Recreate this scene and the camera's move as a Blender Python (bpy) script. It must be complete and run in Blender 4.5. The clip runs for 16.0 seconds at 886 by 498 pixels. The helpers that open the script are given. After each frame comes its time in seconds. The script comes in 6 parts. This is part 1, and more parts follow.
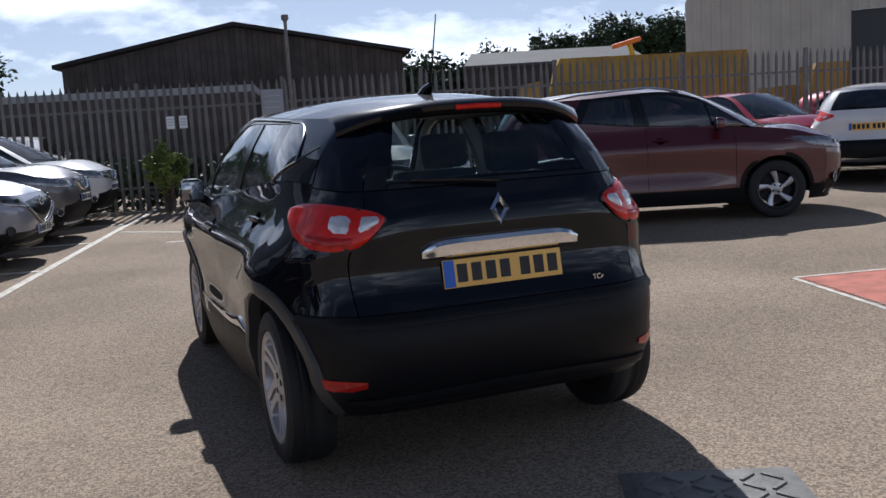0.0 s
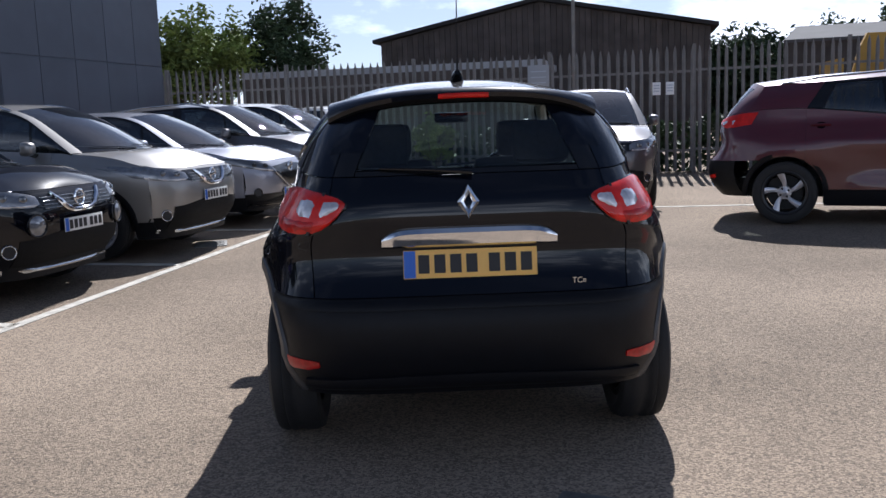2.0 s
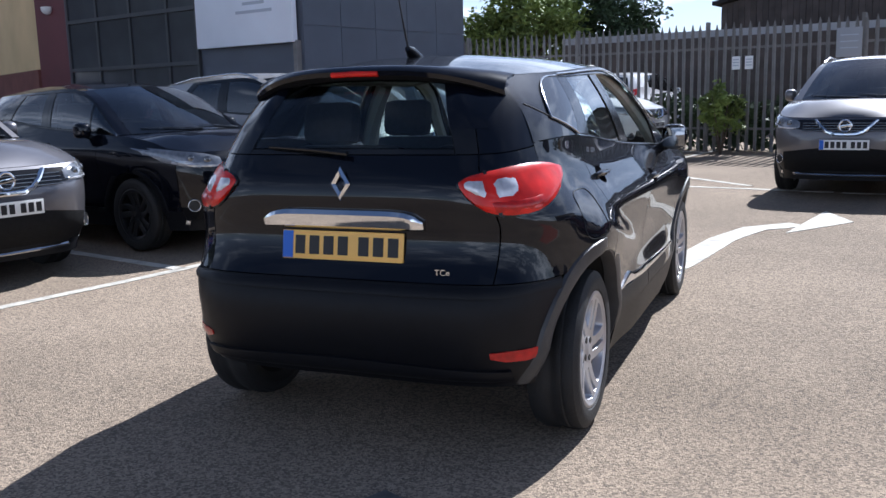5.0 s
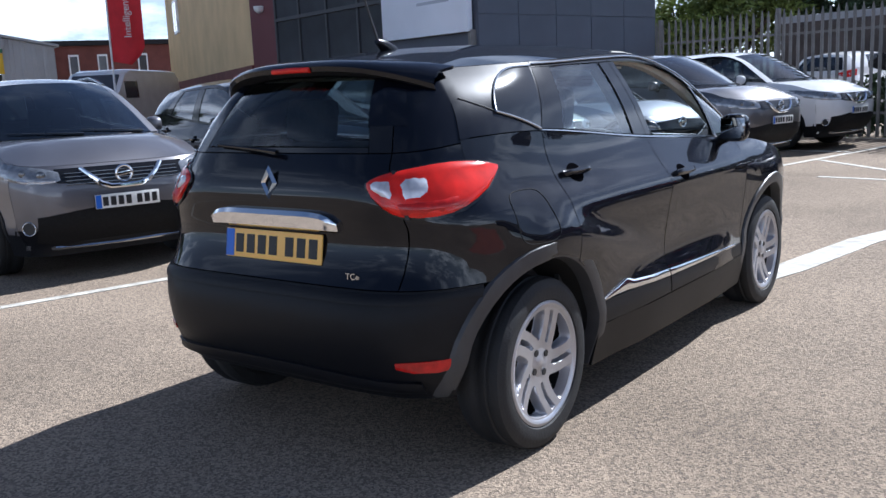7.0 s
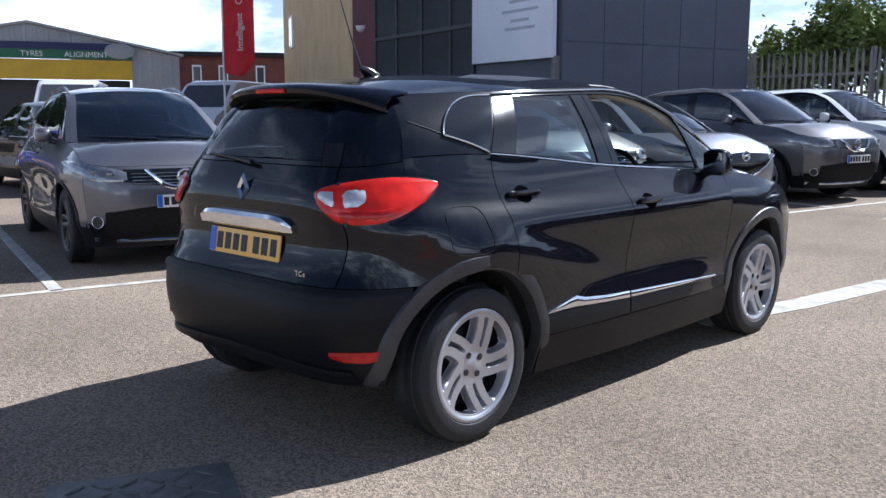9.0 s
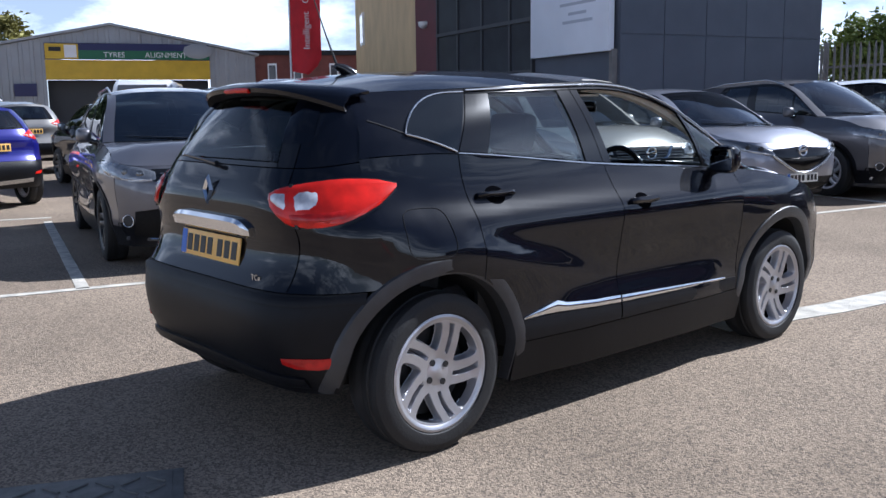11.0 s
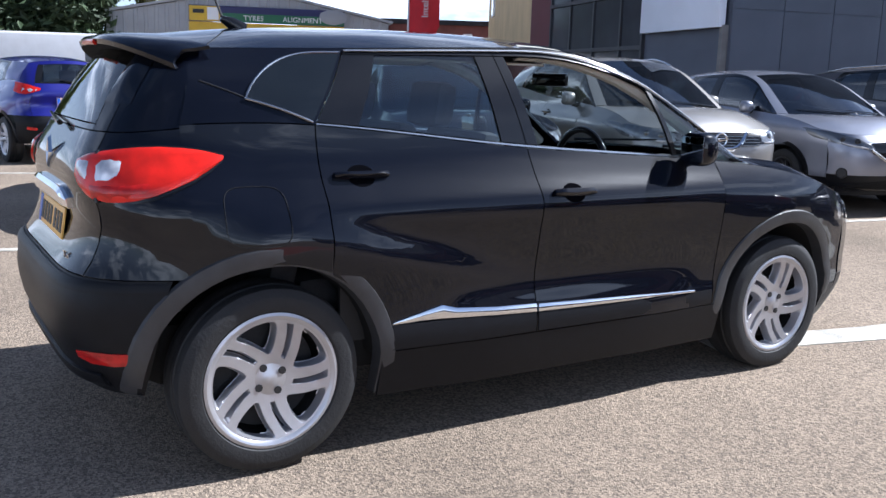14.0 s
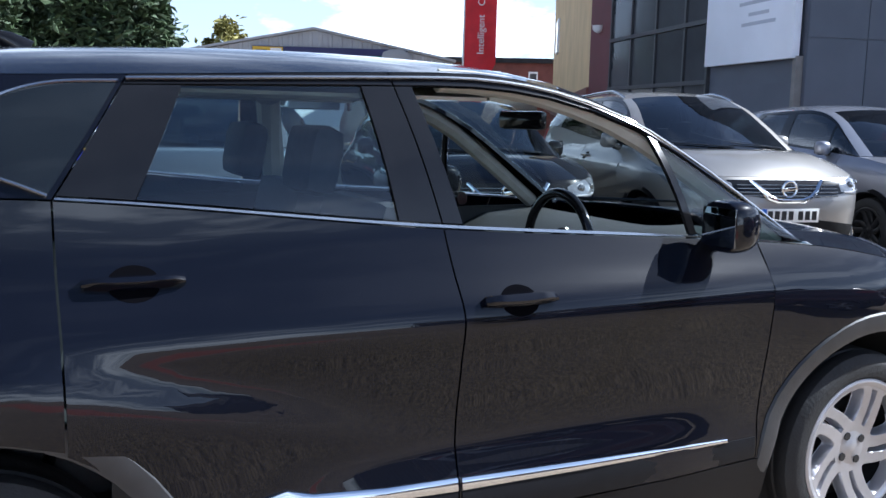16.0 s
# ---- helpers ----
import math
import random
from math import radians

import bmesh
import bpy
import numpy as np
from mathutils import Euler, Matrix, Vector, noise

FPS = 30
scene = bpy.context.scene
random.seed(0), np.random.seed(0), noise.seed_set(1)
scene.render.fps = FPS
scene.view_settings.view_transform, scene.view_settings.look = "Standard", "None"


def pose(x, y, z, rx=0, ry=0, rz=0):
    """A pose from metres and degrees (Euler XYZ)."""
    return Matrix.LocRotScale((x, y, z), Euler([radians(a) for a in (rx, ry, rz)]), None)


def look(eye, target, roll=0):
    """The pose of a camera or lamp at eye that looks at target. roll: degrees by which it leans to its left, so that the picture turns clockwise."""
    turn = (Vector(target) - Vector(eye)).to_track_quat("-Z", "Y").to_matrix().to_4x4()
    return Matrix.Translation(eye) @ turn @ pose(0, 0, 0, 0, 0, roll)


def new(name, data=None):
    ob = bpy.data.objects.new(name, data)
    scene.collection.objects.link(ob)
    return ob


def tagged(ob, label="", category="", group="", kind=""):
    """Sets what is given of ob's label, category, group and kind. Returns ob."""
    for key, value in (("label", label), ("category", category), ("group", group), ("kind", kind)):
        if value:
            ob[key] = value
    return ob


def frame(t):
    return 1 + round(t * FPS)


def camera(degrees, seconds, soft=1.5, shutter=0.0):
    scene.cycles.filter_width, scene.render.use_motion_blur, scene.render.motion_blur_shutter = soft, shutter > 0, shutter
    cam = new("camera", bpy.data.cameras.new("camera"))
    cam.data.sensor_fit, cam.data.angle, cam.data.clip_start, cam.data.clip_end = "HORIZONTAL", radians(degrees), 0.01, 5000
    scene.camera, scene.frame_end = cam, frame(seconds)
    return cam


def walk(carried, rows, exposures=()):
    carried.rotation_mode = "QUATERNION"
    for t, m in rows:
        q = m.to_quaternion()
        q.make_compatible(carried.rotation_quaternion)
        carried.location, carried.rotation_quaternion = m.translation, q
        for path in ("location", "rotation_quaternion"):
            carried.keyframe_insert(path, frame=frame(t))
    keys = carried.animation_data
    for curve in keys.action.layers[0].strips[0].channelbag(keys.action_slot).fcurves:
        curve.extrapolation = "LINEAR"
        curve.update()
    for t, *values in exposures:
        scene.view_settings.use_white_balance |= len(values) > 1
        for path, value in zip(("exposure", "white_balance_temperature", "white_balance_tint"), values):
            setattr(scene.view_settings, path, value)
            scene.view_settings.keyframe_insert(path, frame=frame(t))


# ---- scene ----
cam = camera(52.2, 16.0)
PATH = [
    (0, (-1.532, -3.769, 1.377), (-0.799, -1.926, 1.115), -3.5),
    (0.5, (-1.198, -3.959, 1.37), (-0.674, -2.05, 1.082), -3.3),
    (1, (-0.89, -3.949, 1.354), (-0.53, -2.004, 1.058), -2.3),
    (1.5, (-0.547, -3.904, 1.368), (-0.326, -1.938, 1.071), -1.6),
    (2, (-0.167, -4.016, 1.374), (-0.131, -2.037, 1.089), -2.0),
    (2.5, (0.108, -3.949, 1.359), (0.006, -1.973, 1.064), -1.7),
    (3, (0.399, -3.83, 1.379), (0.181, -1.866, 1.072), -2.1),
    (3.5, (0.794, -3.884, 1.384), (0.441, -1.939, 1.077), -2.7),
    (3.7, (0.912, -3.881, 1.392), (0.506, -1.946, 1.087), -2.4),
    (5.8, (2.007, -3.22, 1.373), (1.08, -1.483, 1.019), -1.5),
    (6, (2.077, -3.137, 1.374), (1.111, -1.422, 1.021), -1.6),
    (6.5, (2.338, -2.99, 1.364), (1.246, -1.351, 1.016), -3.1),
    (7, (2.551, -2.846, 1.37), (1.358, -1.279, 1.022), -2.6),
    (7.5, (2.712, -2.656, 1.366), (1.441, -1.147, 1.033), -1.4),
    (8, (3.033, -2.658, 1.362), (1.684, -1.216, 1.045), -0.9),
    (8.5, (3.204, -2.711, 1.374), (1.827, -1.292, 1.073), -0.2),
    (8.7, (3.238, -2.731, 1.372), (1.864, -1.309, 1.073), -0.1),
    (10.8, (3.499, -2.331, 1.368), (2.02, -1.018, 1.068), -0.3),
    (11, (3.513, -2.279, 1.379), (2.015, -0.989, 1.072), -0.7),
    (11.5, (3.616, -2.067, 1.37), (2.069, -0.841, 1.05), -0.3),
    (12, (3.674, -1.88, 1.363), (2.095, -0.701, 1.021), 0.7),
    (12.5, (3.611, -1.694, 1.364), (2.002, -0.552, 1.034), 0.7),
    (13, (3.706, -1.497, 1.359), (2.059, -0.416, 1.014), -0.2),
    (13.5, (3.801, -1.295, 1.362), (2.118, -0.281, 0.987), 0.2),
    (14, (3.663, -1.076, 1.357), (1.991, -0.04, 0.992), 1.7),
    (14.5, (3.517, -0.792, 1.357), (1.852, 0.263, 1.016), 2.3),
    (15, (3.373, -0.459, 1.389), (1.658, 0.52, 1.073), 2.1),
    (15.5, (3.04, -0.2, 1.394), (1.307, 0.755, 1.105), 2.0),
    (16, (2.767, 0.077, 1.382), (1.004, 0.976, 1.095), 1.3),
]
walk(cam, [(t, look(eye, target, roll)) for t, eye, target, roll in PATH],
     exposures=[(0, 0.26, 5850, 12), (1, 0.40, 5800, 13), (3, 0.72, 5700, 13), (3.7, 0.82, 5650, 13), (6, 0.92, 5500, 11), (8.5, 0.88, 5450, 11), (11, 0.76, 5450, 12), (13, 0.92, 5450, 12), (14.5, 1.26, 5500, 12), (16, 1.36, 5450, 9)])

# ---- world and light ----
SUN_DIR = Vector((0.25, 1.08, 1.0)).normalized()
world = bpy.data.worlds.new("sky")
scene.world = world
world.use_nodes = True
wn = world.node_tree.nodes
wl = world.node_tree.links
bg = wn["Background"]
sky = wn.new("ShaderNodeTexSky")
sky.sky_type = "NISHITA"
sky.sun_disc = False
sky.sun_elevation = math.asin(SUN_DIR.z)
sky.sun_rotation = math.atan2(SUN_DIR.x, SUN_DIR.y)
sky.dust_density, sky.air_density, sky.ozone_density = 0.4, 0.68, 2.0
tc = wn.new("ShaderNodeTexCoord")
mp = wn.new("ShaderNodeMapping")
mp.inputs["Scale"].default_value = (1.0, 1.0, 2.6)
cn = wn.new("ShaderNodeTexNoise")
cn.inputs["Scale"].default_value, cn.inputs["Detail"].default_value, cn.inputs["Roughness"].default_value = 3.4, 9, 0.58
cr = wn.new("ShaderNodeValToRGB")
cr.color_ramp.elements[0].position, cr.color_ramp.elements[1].position = 0.49, 0.64
cr.color_ramp.elements[0].color = (0.2, 0.2, 0.2, 1)
mixc = wn.new("ShaderNodeMixRGB")
mixc.inputs[2].default_value = (24, 24.8, 26, 1)
wl.new(tc.outputs["Generated"], mp.inputs["Vector"])
wl.new(mp.outputs["Vector"], cn.inputs["Vector"])
wl.new(cn.outputs["Fac"], cr.inputs["Fac"])
sx = wn.new("ShaderNodeSeparateXYZ")
mr = wn.new("ShaderNodeMapRange")
mr.inputs["From Min"].default_value, mr.inputs["From Max"].default_value = 0.12, 0.58
mr.inputs["To Min"].default_value, mr.inputs["To Max"].default_value = 1.0, 0.05
mu = wn.new("ShaderNodeMath")
mu.operation = "MULTIPLY"
wl.new(tc.outputs["Generated"], sx.inputs[0])
wl.new(sx.outputs["Z"], mr.inputs["Value"])
wl.new(cr.outputs["Color"], mu.inputs[0])
wl.new(mr.outputs["Result"], mu.inputs[1])
wl.new(mu.outputs[0], mixc.inputs[0])
wl.new(sky.outputs["Color"], mixc.inputs[1])
wl.new(mixc.outputs["Color"], bg.inputs["Color"])
bg.inputs["Strength"].default_value = 0.05
sun = new("sun", bpy.data.lights.new("sun", "SUN"))
sun.data.energy, sun.data.angle, sun.data.color = 4.9, radians(0.53), (1.0, 0.95, 0.87)
sun.matrix_world = look(SUN_DIR * 50, (0, 0, 0))


# ---- materials ----
def mat(name, colour, rough=0.5, metal=0.0, vary=0.0, scale=8.0, bump=0.0, bump_scale=60.0, coat=0.0, spec=0.5, rand=0.0):
    m = bpy.data.materials.new(name)
    m.use_nodes = True
    n, l = m.node_tree.nodes, m.node_tree.links
    b = n["Principled BSDF"]
    b.inputs["Base Color"].default_value = (*colour, 1)
    b.inputs["Roughness"].default_value, b.inputs["Metallic"].default_value = rough, metal
    b.inputs["Coat Weight"].default_value, b.inputs["Coat Roughness"].default_value = coat, 0.02
    b.inputs["Specular IOR Level"].default_value = spec
    t = n.new("ShaderNodeTexCoord")
    last = None
    if vary:
        a = n.new("ShaderNodeTexNoise")
        a.inputs["Scale"].default_value, a.inputs["Detail"].default_value = scale, 6
        l.new(t.outputs["Object"], a.inputs["Vector"])
        r = n.new("ShaderNodeMapRange")
        r.inputs["From Min"].default_value, r.inputs["From Max"].default_value = 0.3, 0.7
        r.inputs["To Min"].default_value, r.inputs["To Max"].default_value = 1 - vary, 1 + vary
        l.new(a.outputs["Fac"], r.inputs["Value"])
        v = n.new("ShaderNodeVectorMath")
        v.operation = "SCALE"
        v.inputs[0].default_value = colour
        l.new(r.outputs["Result"], v.inputs["Scale"])
        l.new(v.outputs[0], b.inputs["Base Color"])
        last = v
    if rand and last:
        o = n.new("ShaderNodeObjectInfo")
        r2 = n.new("ShaderNodeMapRange")
        r2.inputs["To Min"].default_value, r2.inputs["To Max"].default_value = 1 - rand, 1 + rand
        l.new(o.outputs["Random"], r2.inputs["Value"])
        v2 = n.new("ShaderNodeVectorMath")
        v2.operation = "SCALE"
        l.new(last.outputs[0], v2.inputs[0])
        l.new(r2.outputs["Result"], v2.inputs["Scale"])
        l.new(v2.outputs[0], b.inputs["Base Color"])
    if bump:
        a2 = n.new("ShaderNodeTexNoise")
        a2.inputs["Scale"].default_value, a2.inputs["Detail"].default_value = bump_scale, 4
        l.new(t.outputs["Object"], a2.inputs["Vector"])
        bp = n.new("ShaderNodeBump")
        bp.inputs["Strength"].default_value, bp.inputs["Distance"].default_value = bump, 0.01
        l.new(a2.outputs["Fac"], bp.inputs["Height"])
        l.new(bp.outputs["Normal"], b.inputs["Normal"])
    return m


def glass(name, tint, gloss=1.0, ior=1.5):
    m = bpy.data.materials.new(name)
    m.use_nodes = True
    n, l = m.node_tree.nodes, m.node_tree.links
    n.remove(n["Principled BSDF"])
    tr, gl, mx, fr, pw, ma = (n.new(k) for k in ("ShaderNodeBsdfTransparent", "ShaderNodeBsdfGlossy", "ShaderNodeMixShader", "ShaderNodeLayerWeight", "ShaderNodeMath", "ShaderNodeMath"))
    tr.inputs["Color"].default_value = (*tint, 1)
    gl.inputs["Roughness"].default_value = 0.01
    gl.inputs["Color"].default_value = (gloss, gloss, gloss, 1)
    fr.inputs["Blend"].default_value = 0.5
    base = ((ior - 1) / (ior + 1)) ** 2 * 1.4
    pw.operation, pw.inputs[1].default_value = "POWER", 4.5
    ma.operation, ma.inputs[1].default_value, ma.inputs[2].default_value = "MULTIPLY_ADD", 0.9, base
    l.new(fr.outputs["Facing"], pw.inputs[0])
    l.new(pw.outputs[0], ma.inputs[0])
    l.new(ma.outputs[0], mx.inputs[0])
    l.new(tr.outputs[0], mx.inputs[1])
    l.new(gl.outputs[0], mx.inputs[2])
    l.new(mx.outputs[0], n["Material Output"].inputs["Surface"])
    return m


def paint(name, colour, metal=0.0, rough=0.35):
    return mat(name, colour, rough, metal, vary=0.06, scale=3.0, coat=1.0 if metal or colour[0] > 0.1 else 0.8, spec=0.5 if metal else 0.02)


BLACK = paint("black_paint", (0.003, 0.0036, 0.007), 0.0, 0.3)
CLAD = mat("grey_plastic_cladding", (0.005, 0.0054, 0.0075), 0.45, spec=0.2, vary=0.15, scale=20, bump=0.1, bump_scale=400)
TRIM = mat("black_plastic_trim", (0.008, 0.008, 0.009), 0.12, vary=0.1, scale=15)
DARK = mat("dark_underside", (0.008, 0.008, 0.008), 0.9)
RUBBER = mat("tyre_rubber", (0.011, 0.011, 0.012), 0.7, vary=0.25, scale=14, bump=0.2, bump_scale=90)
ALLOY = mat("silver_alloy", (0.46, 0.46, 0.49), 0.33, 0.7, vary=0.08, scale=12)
ALLOY_DARK = mat("dark_alloy", (0.02, 0.02, 0.022), 0.3, 0.3)
CHROME = mat("chrome", (0.8, 0.81, 0.83), 0.06, 1.0)
MIRROR = mat("tinted_mirror", (0.22, 0.23, 0.25), 0.03, 1.0)
# cladding plastic in a paler copy: light from above is put into the colour
ARCH_LIT = mat("lit_arch_plastic", (0.034, 0.035, 0.039), 0.42, vary=0.15, scale=20, bump=0.1, bump_scale=400)
SATIN = mat("satin_chrome", (0.45, 0.46, 0.48), 0.25, 1.0)
RED_LENS = mat("red_lens", (0.56, 0.014, 0.007), 0.3, coat=0.7, spec=0.1, vary=0.25, scale=14)
RED_DEEP = mat("deep_red_lens", (0.40, 0.010, 0.008), 0.3, coat=0.7, spec=0.1, vary=0.25, scale=40)
CLEAR_LENS = mat("clear_lens", (0.55, 0.56, 0.6), 0.12, 0.3, coat=1.0, vary=0.25, scale=25)
LAMP_DARK = mat("lamp_housing", (0.14, 0.145, 0.155), 0.18, 0.6, coat=1.0)
PLATE_Y = mat("yellow_plate", (0.85, 0.50, 0.12), 0.4, vary=0.04)
PLATE_W = mat("white_plate", (0.75, 0.75, 0.73), 0.4, vary=0.04)
INK = mat("black_ink", (0.01, 0.01, 0.012), 0.5)
PLATE_BLUE = mat("blue_band", (0.02, 0.12, 0.55), 0.4)
SEAT = mat("dark_seat_fabric", (0.022, 0.023, 0.026), 0.85, vary=0.25, scale=40, bump=0.2, bump_scale=300)
DASH = mat("grey_dashboard", (0.022, 0.022, 0.022), 0.6, vary=0.1, scale=10, bump=0.1, bump_scale=300)
BEIGE_IN = mat("light_grey_headlining", (0.36, 0.35, 0.31), 0.8, vary=0.08, scale=20)
DARK_PANE = mat("dark_privacy_pane", (0.008, 0.01, 0.012), 0.04, coat=0.5, spec=0.4, vary=0.1)
GLASS_SIDE = glass("side_glass", (0.52, 0.62, 0.62))
GLASS_PRIV = glass("tinted_rear_glass", (0.62, 0.74, 0.76), 1.0, 1.7)
GLASS_REAR = glass("rear_screen_glass", (0.60, 0.68, 0.68))
GLASS_SCREEN = glass("windscreen_glass", (0.78, 0.85, 0.83))
GLASS_OTHER = glass("parked_car_glass", (0.22, 0.26, 0.27), 1.0, 1.8)
# for intakes and joints, and for shade painted behind spokes and under the spoiler
INTAKE_SHADE = mat("matt_black_intake_and_shade", (0.008, 0.008, 0.009), 0.75, spec=0.2, vary=0.3, scale=60, bump=0.4, bump_scale=160)
RECESS_SHADE = mat("handle_recess_shade", (0.003, 0.003, 0.004), 0.9, spec=0.0, vary=0.1)
LAMP_CLEAR = mat("headlamp_lens", (0.22, 0.23, 0.25), 0.1, 0.4, coat=1.0, vary=0.3, scale=20)


# ---- mesh helpers ----
def link_mesh(name, verts, faces, material, parent=None, label="", smooth=True, matrix=None):
    me = bpy.data.meshes.new(name)
    me.from_pydata([tuple(v) for v in verts], [], faces)
    me.materials.append(material)
    bm = bmesh.new()
    bm.from_mesh(me)
    bmesh.ops.remove_doubles(bm, verts=bm.verts, dist=0.0004)
    bmesh.ops.dissolve_degenerate(bm, edges=bm.edges, dist=0.0003)
    bmesh.ops.recalc_face_normals(bm, faces=bm.faces)
    bm.to_mesh(me)
    bm.free()
    if smooth:
        me.polygons.foreach_set("use_smooth", [True] * len(me.polygons))
        me.set_sharp_from_angle(angle=radians(38))
    me.update()
    ob = new(name, me)
    ob.parent = parent
    if matrix is not None:
        ob.matrix_basis = matrix
    if label:
        ob["label"] = label
    return ob


def part(name, bm, material, parent, label="", smooth=True, matrix=None):
    bmesh.ops.recalc_face_normals(bm, faces=bm.faces)
    me = bpy.data.meshes.new(name)
    bm.to_mesh(me)
    bm.free()
    me.materials.append(material)
    if smooth:
        me.polygons.foreach_set("use_smooth", [True] * len(me.polygons))
        me.set_sharp_from_angle(angle=radians(40))
    ob = new(name, me)
    ob.parent = parent
    if matrix is not None:
        ob.matrix_basis = matrix
    if label:
        ob["label"] = label
    return ob


def add_box(bm, size, m=None, bevel=0.0):
    r = bmesh.ops.create_cube(bm, size=1.0)
    vs = r["verts"]
    bmesh.ops.scale(bm, vec=size, verts=vs)
    if bevel:
        es = list({e for v in vs for e in v.link_edges})
        out = bmesh.ops.bevel(bm, geom=es, offset=bevel, segments=2, affect="EDGES", profile=0.6)
        vs = list({v for f in out["faces"] for v in f.verts} | {v for v in vs if v.is_valid})
    if m is not None:
        bmesh.ops.transform(bm, matrix=m, verts=vs)
    return vs


def box(name, size, m, material, parent=None, bevel=0.0, label=""):
    bm = bmesh.new()
    add_box(bm, size, None, bevel)
    return part(name, bm, material, parent, label, matrix=m, smooth=bool(bevel))


def lathe(profile, n=40, axis="x"):
    """Verts and faces of a closed turned profile of (radius, along)."""
    vs, fs, k = [], [], len(profile)
    for i in range(n):
        a = 2 * math.pi * i / n
        for r, d in profile:
            vs.append((d, r * math.cos(a), r * math.sin(a)))
    for i in range(n):
        for j in range(k):
            j2, i2 = (j + 1) % k, (i + 1) % n
            fs.append((i * k + j, i2 * k + j, i2 * k + j2, i * k + j2))
    return vs, fs


def tube(points, radius, n=8):
    vs, fs = [], []
    pts = [Vector(p) for p in points]
    for i, p in enumerate(pts):
        d = (pts[min(i + 1, len(pts) - 1)] - pts[max(i - 1, 0)]).normalized()
        side = d.cross(Vector((0.13, 0.27, 1))).normalized()
        up = side.cross(d)
        r = radius[i] if isinstance(radius, (list, tuple)) else radius
        for j in range(n):
            a = 2 * math.pi * j / n
            vs.append(p + side * (r * math.cos(a)) + up * (r * math.sin(a)))
    for i in range(len(pts) - 1):
        for j in range(n):
            fs.append((i * n + j, i * n + (j + 1) % n, (i + 1) * n + (j + 1) % n, (i + 1) * n + j))
    fs.append(tuple(range(n)))
    fs.append(tuple(range((len(pts) - 1) * n, len(pts) * n)))
    return vs, fs


def lerp(a, b, t):
    return a + (b - a) * t


def curve(table, x):
    """Smooth interpolation through a table of (x, value or tuple)."""
    xs = [r[0] for r in table]
    if x <= xs[0]:
        return table[0][1]
    if x >= xs[-1]:
        return table[-1][1]
    i = max(k for k in range(len(xs)) if xs[k] <= x)
    t = (x - xs[i]) / (xs[i + 1] - xs[i])
    p = [np.array(table[min(max(j, 0), len(xs) - 1)][1], float) for j in (i - 1, i, i + 1, i + 2)]
    q = [xs[min(max(j, 0), len(xs) - 1)] for j in (i - 1, i, i + 1, i + 2)]
    h = xs[i + 1] - xs[i]
    m1 = (p[2] - p[0]) / (q[2] - q[0]) * h
    m2 = (p[3] - p[1]) / (q[3] - q[1]) * h
    v = (2 * t**3 - 3 * t**2 + 1) * p[1] + (t**3 - 2 * t**2 + t) * m1 + (-2 * t**3 + 3 * t**2) * p[2] + (t**3 - t**2) * m2
    return v if v.ndim else float(v)


def line(table, x):
    return float(np.interp(x, [r[0] for r in table], [r[1] for r in table]))


def ground_z(x, y):
    """The yard rises gently ahead of and beside the black car."""
    return 0.012 * max(0.0, min(y, 16.0) - 2.0) + 0.012 * max(0.0, min(x, 8.0) - 2.0)


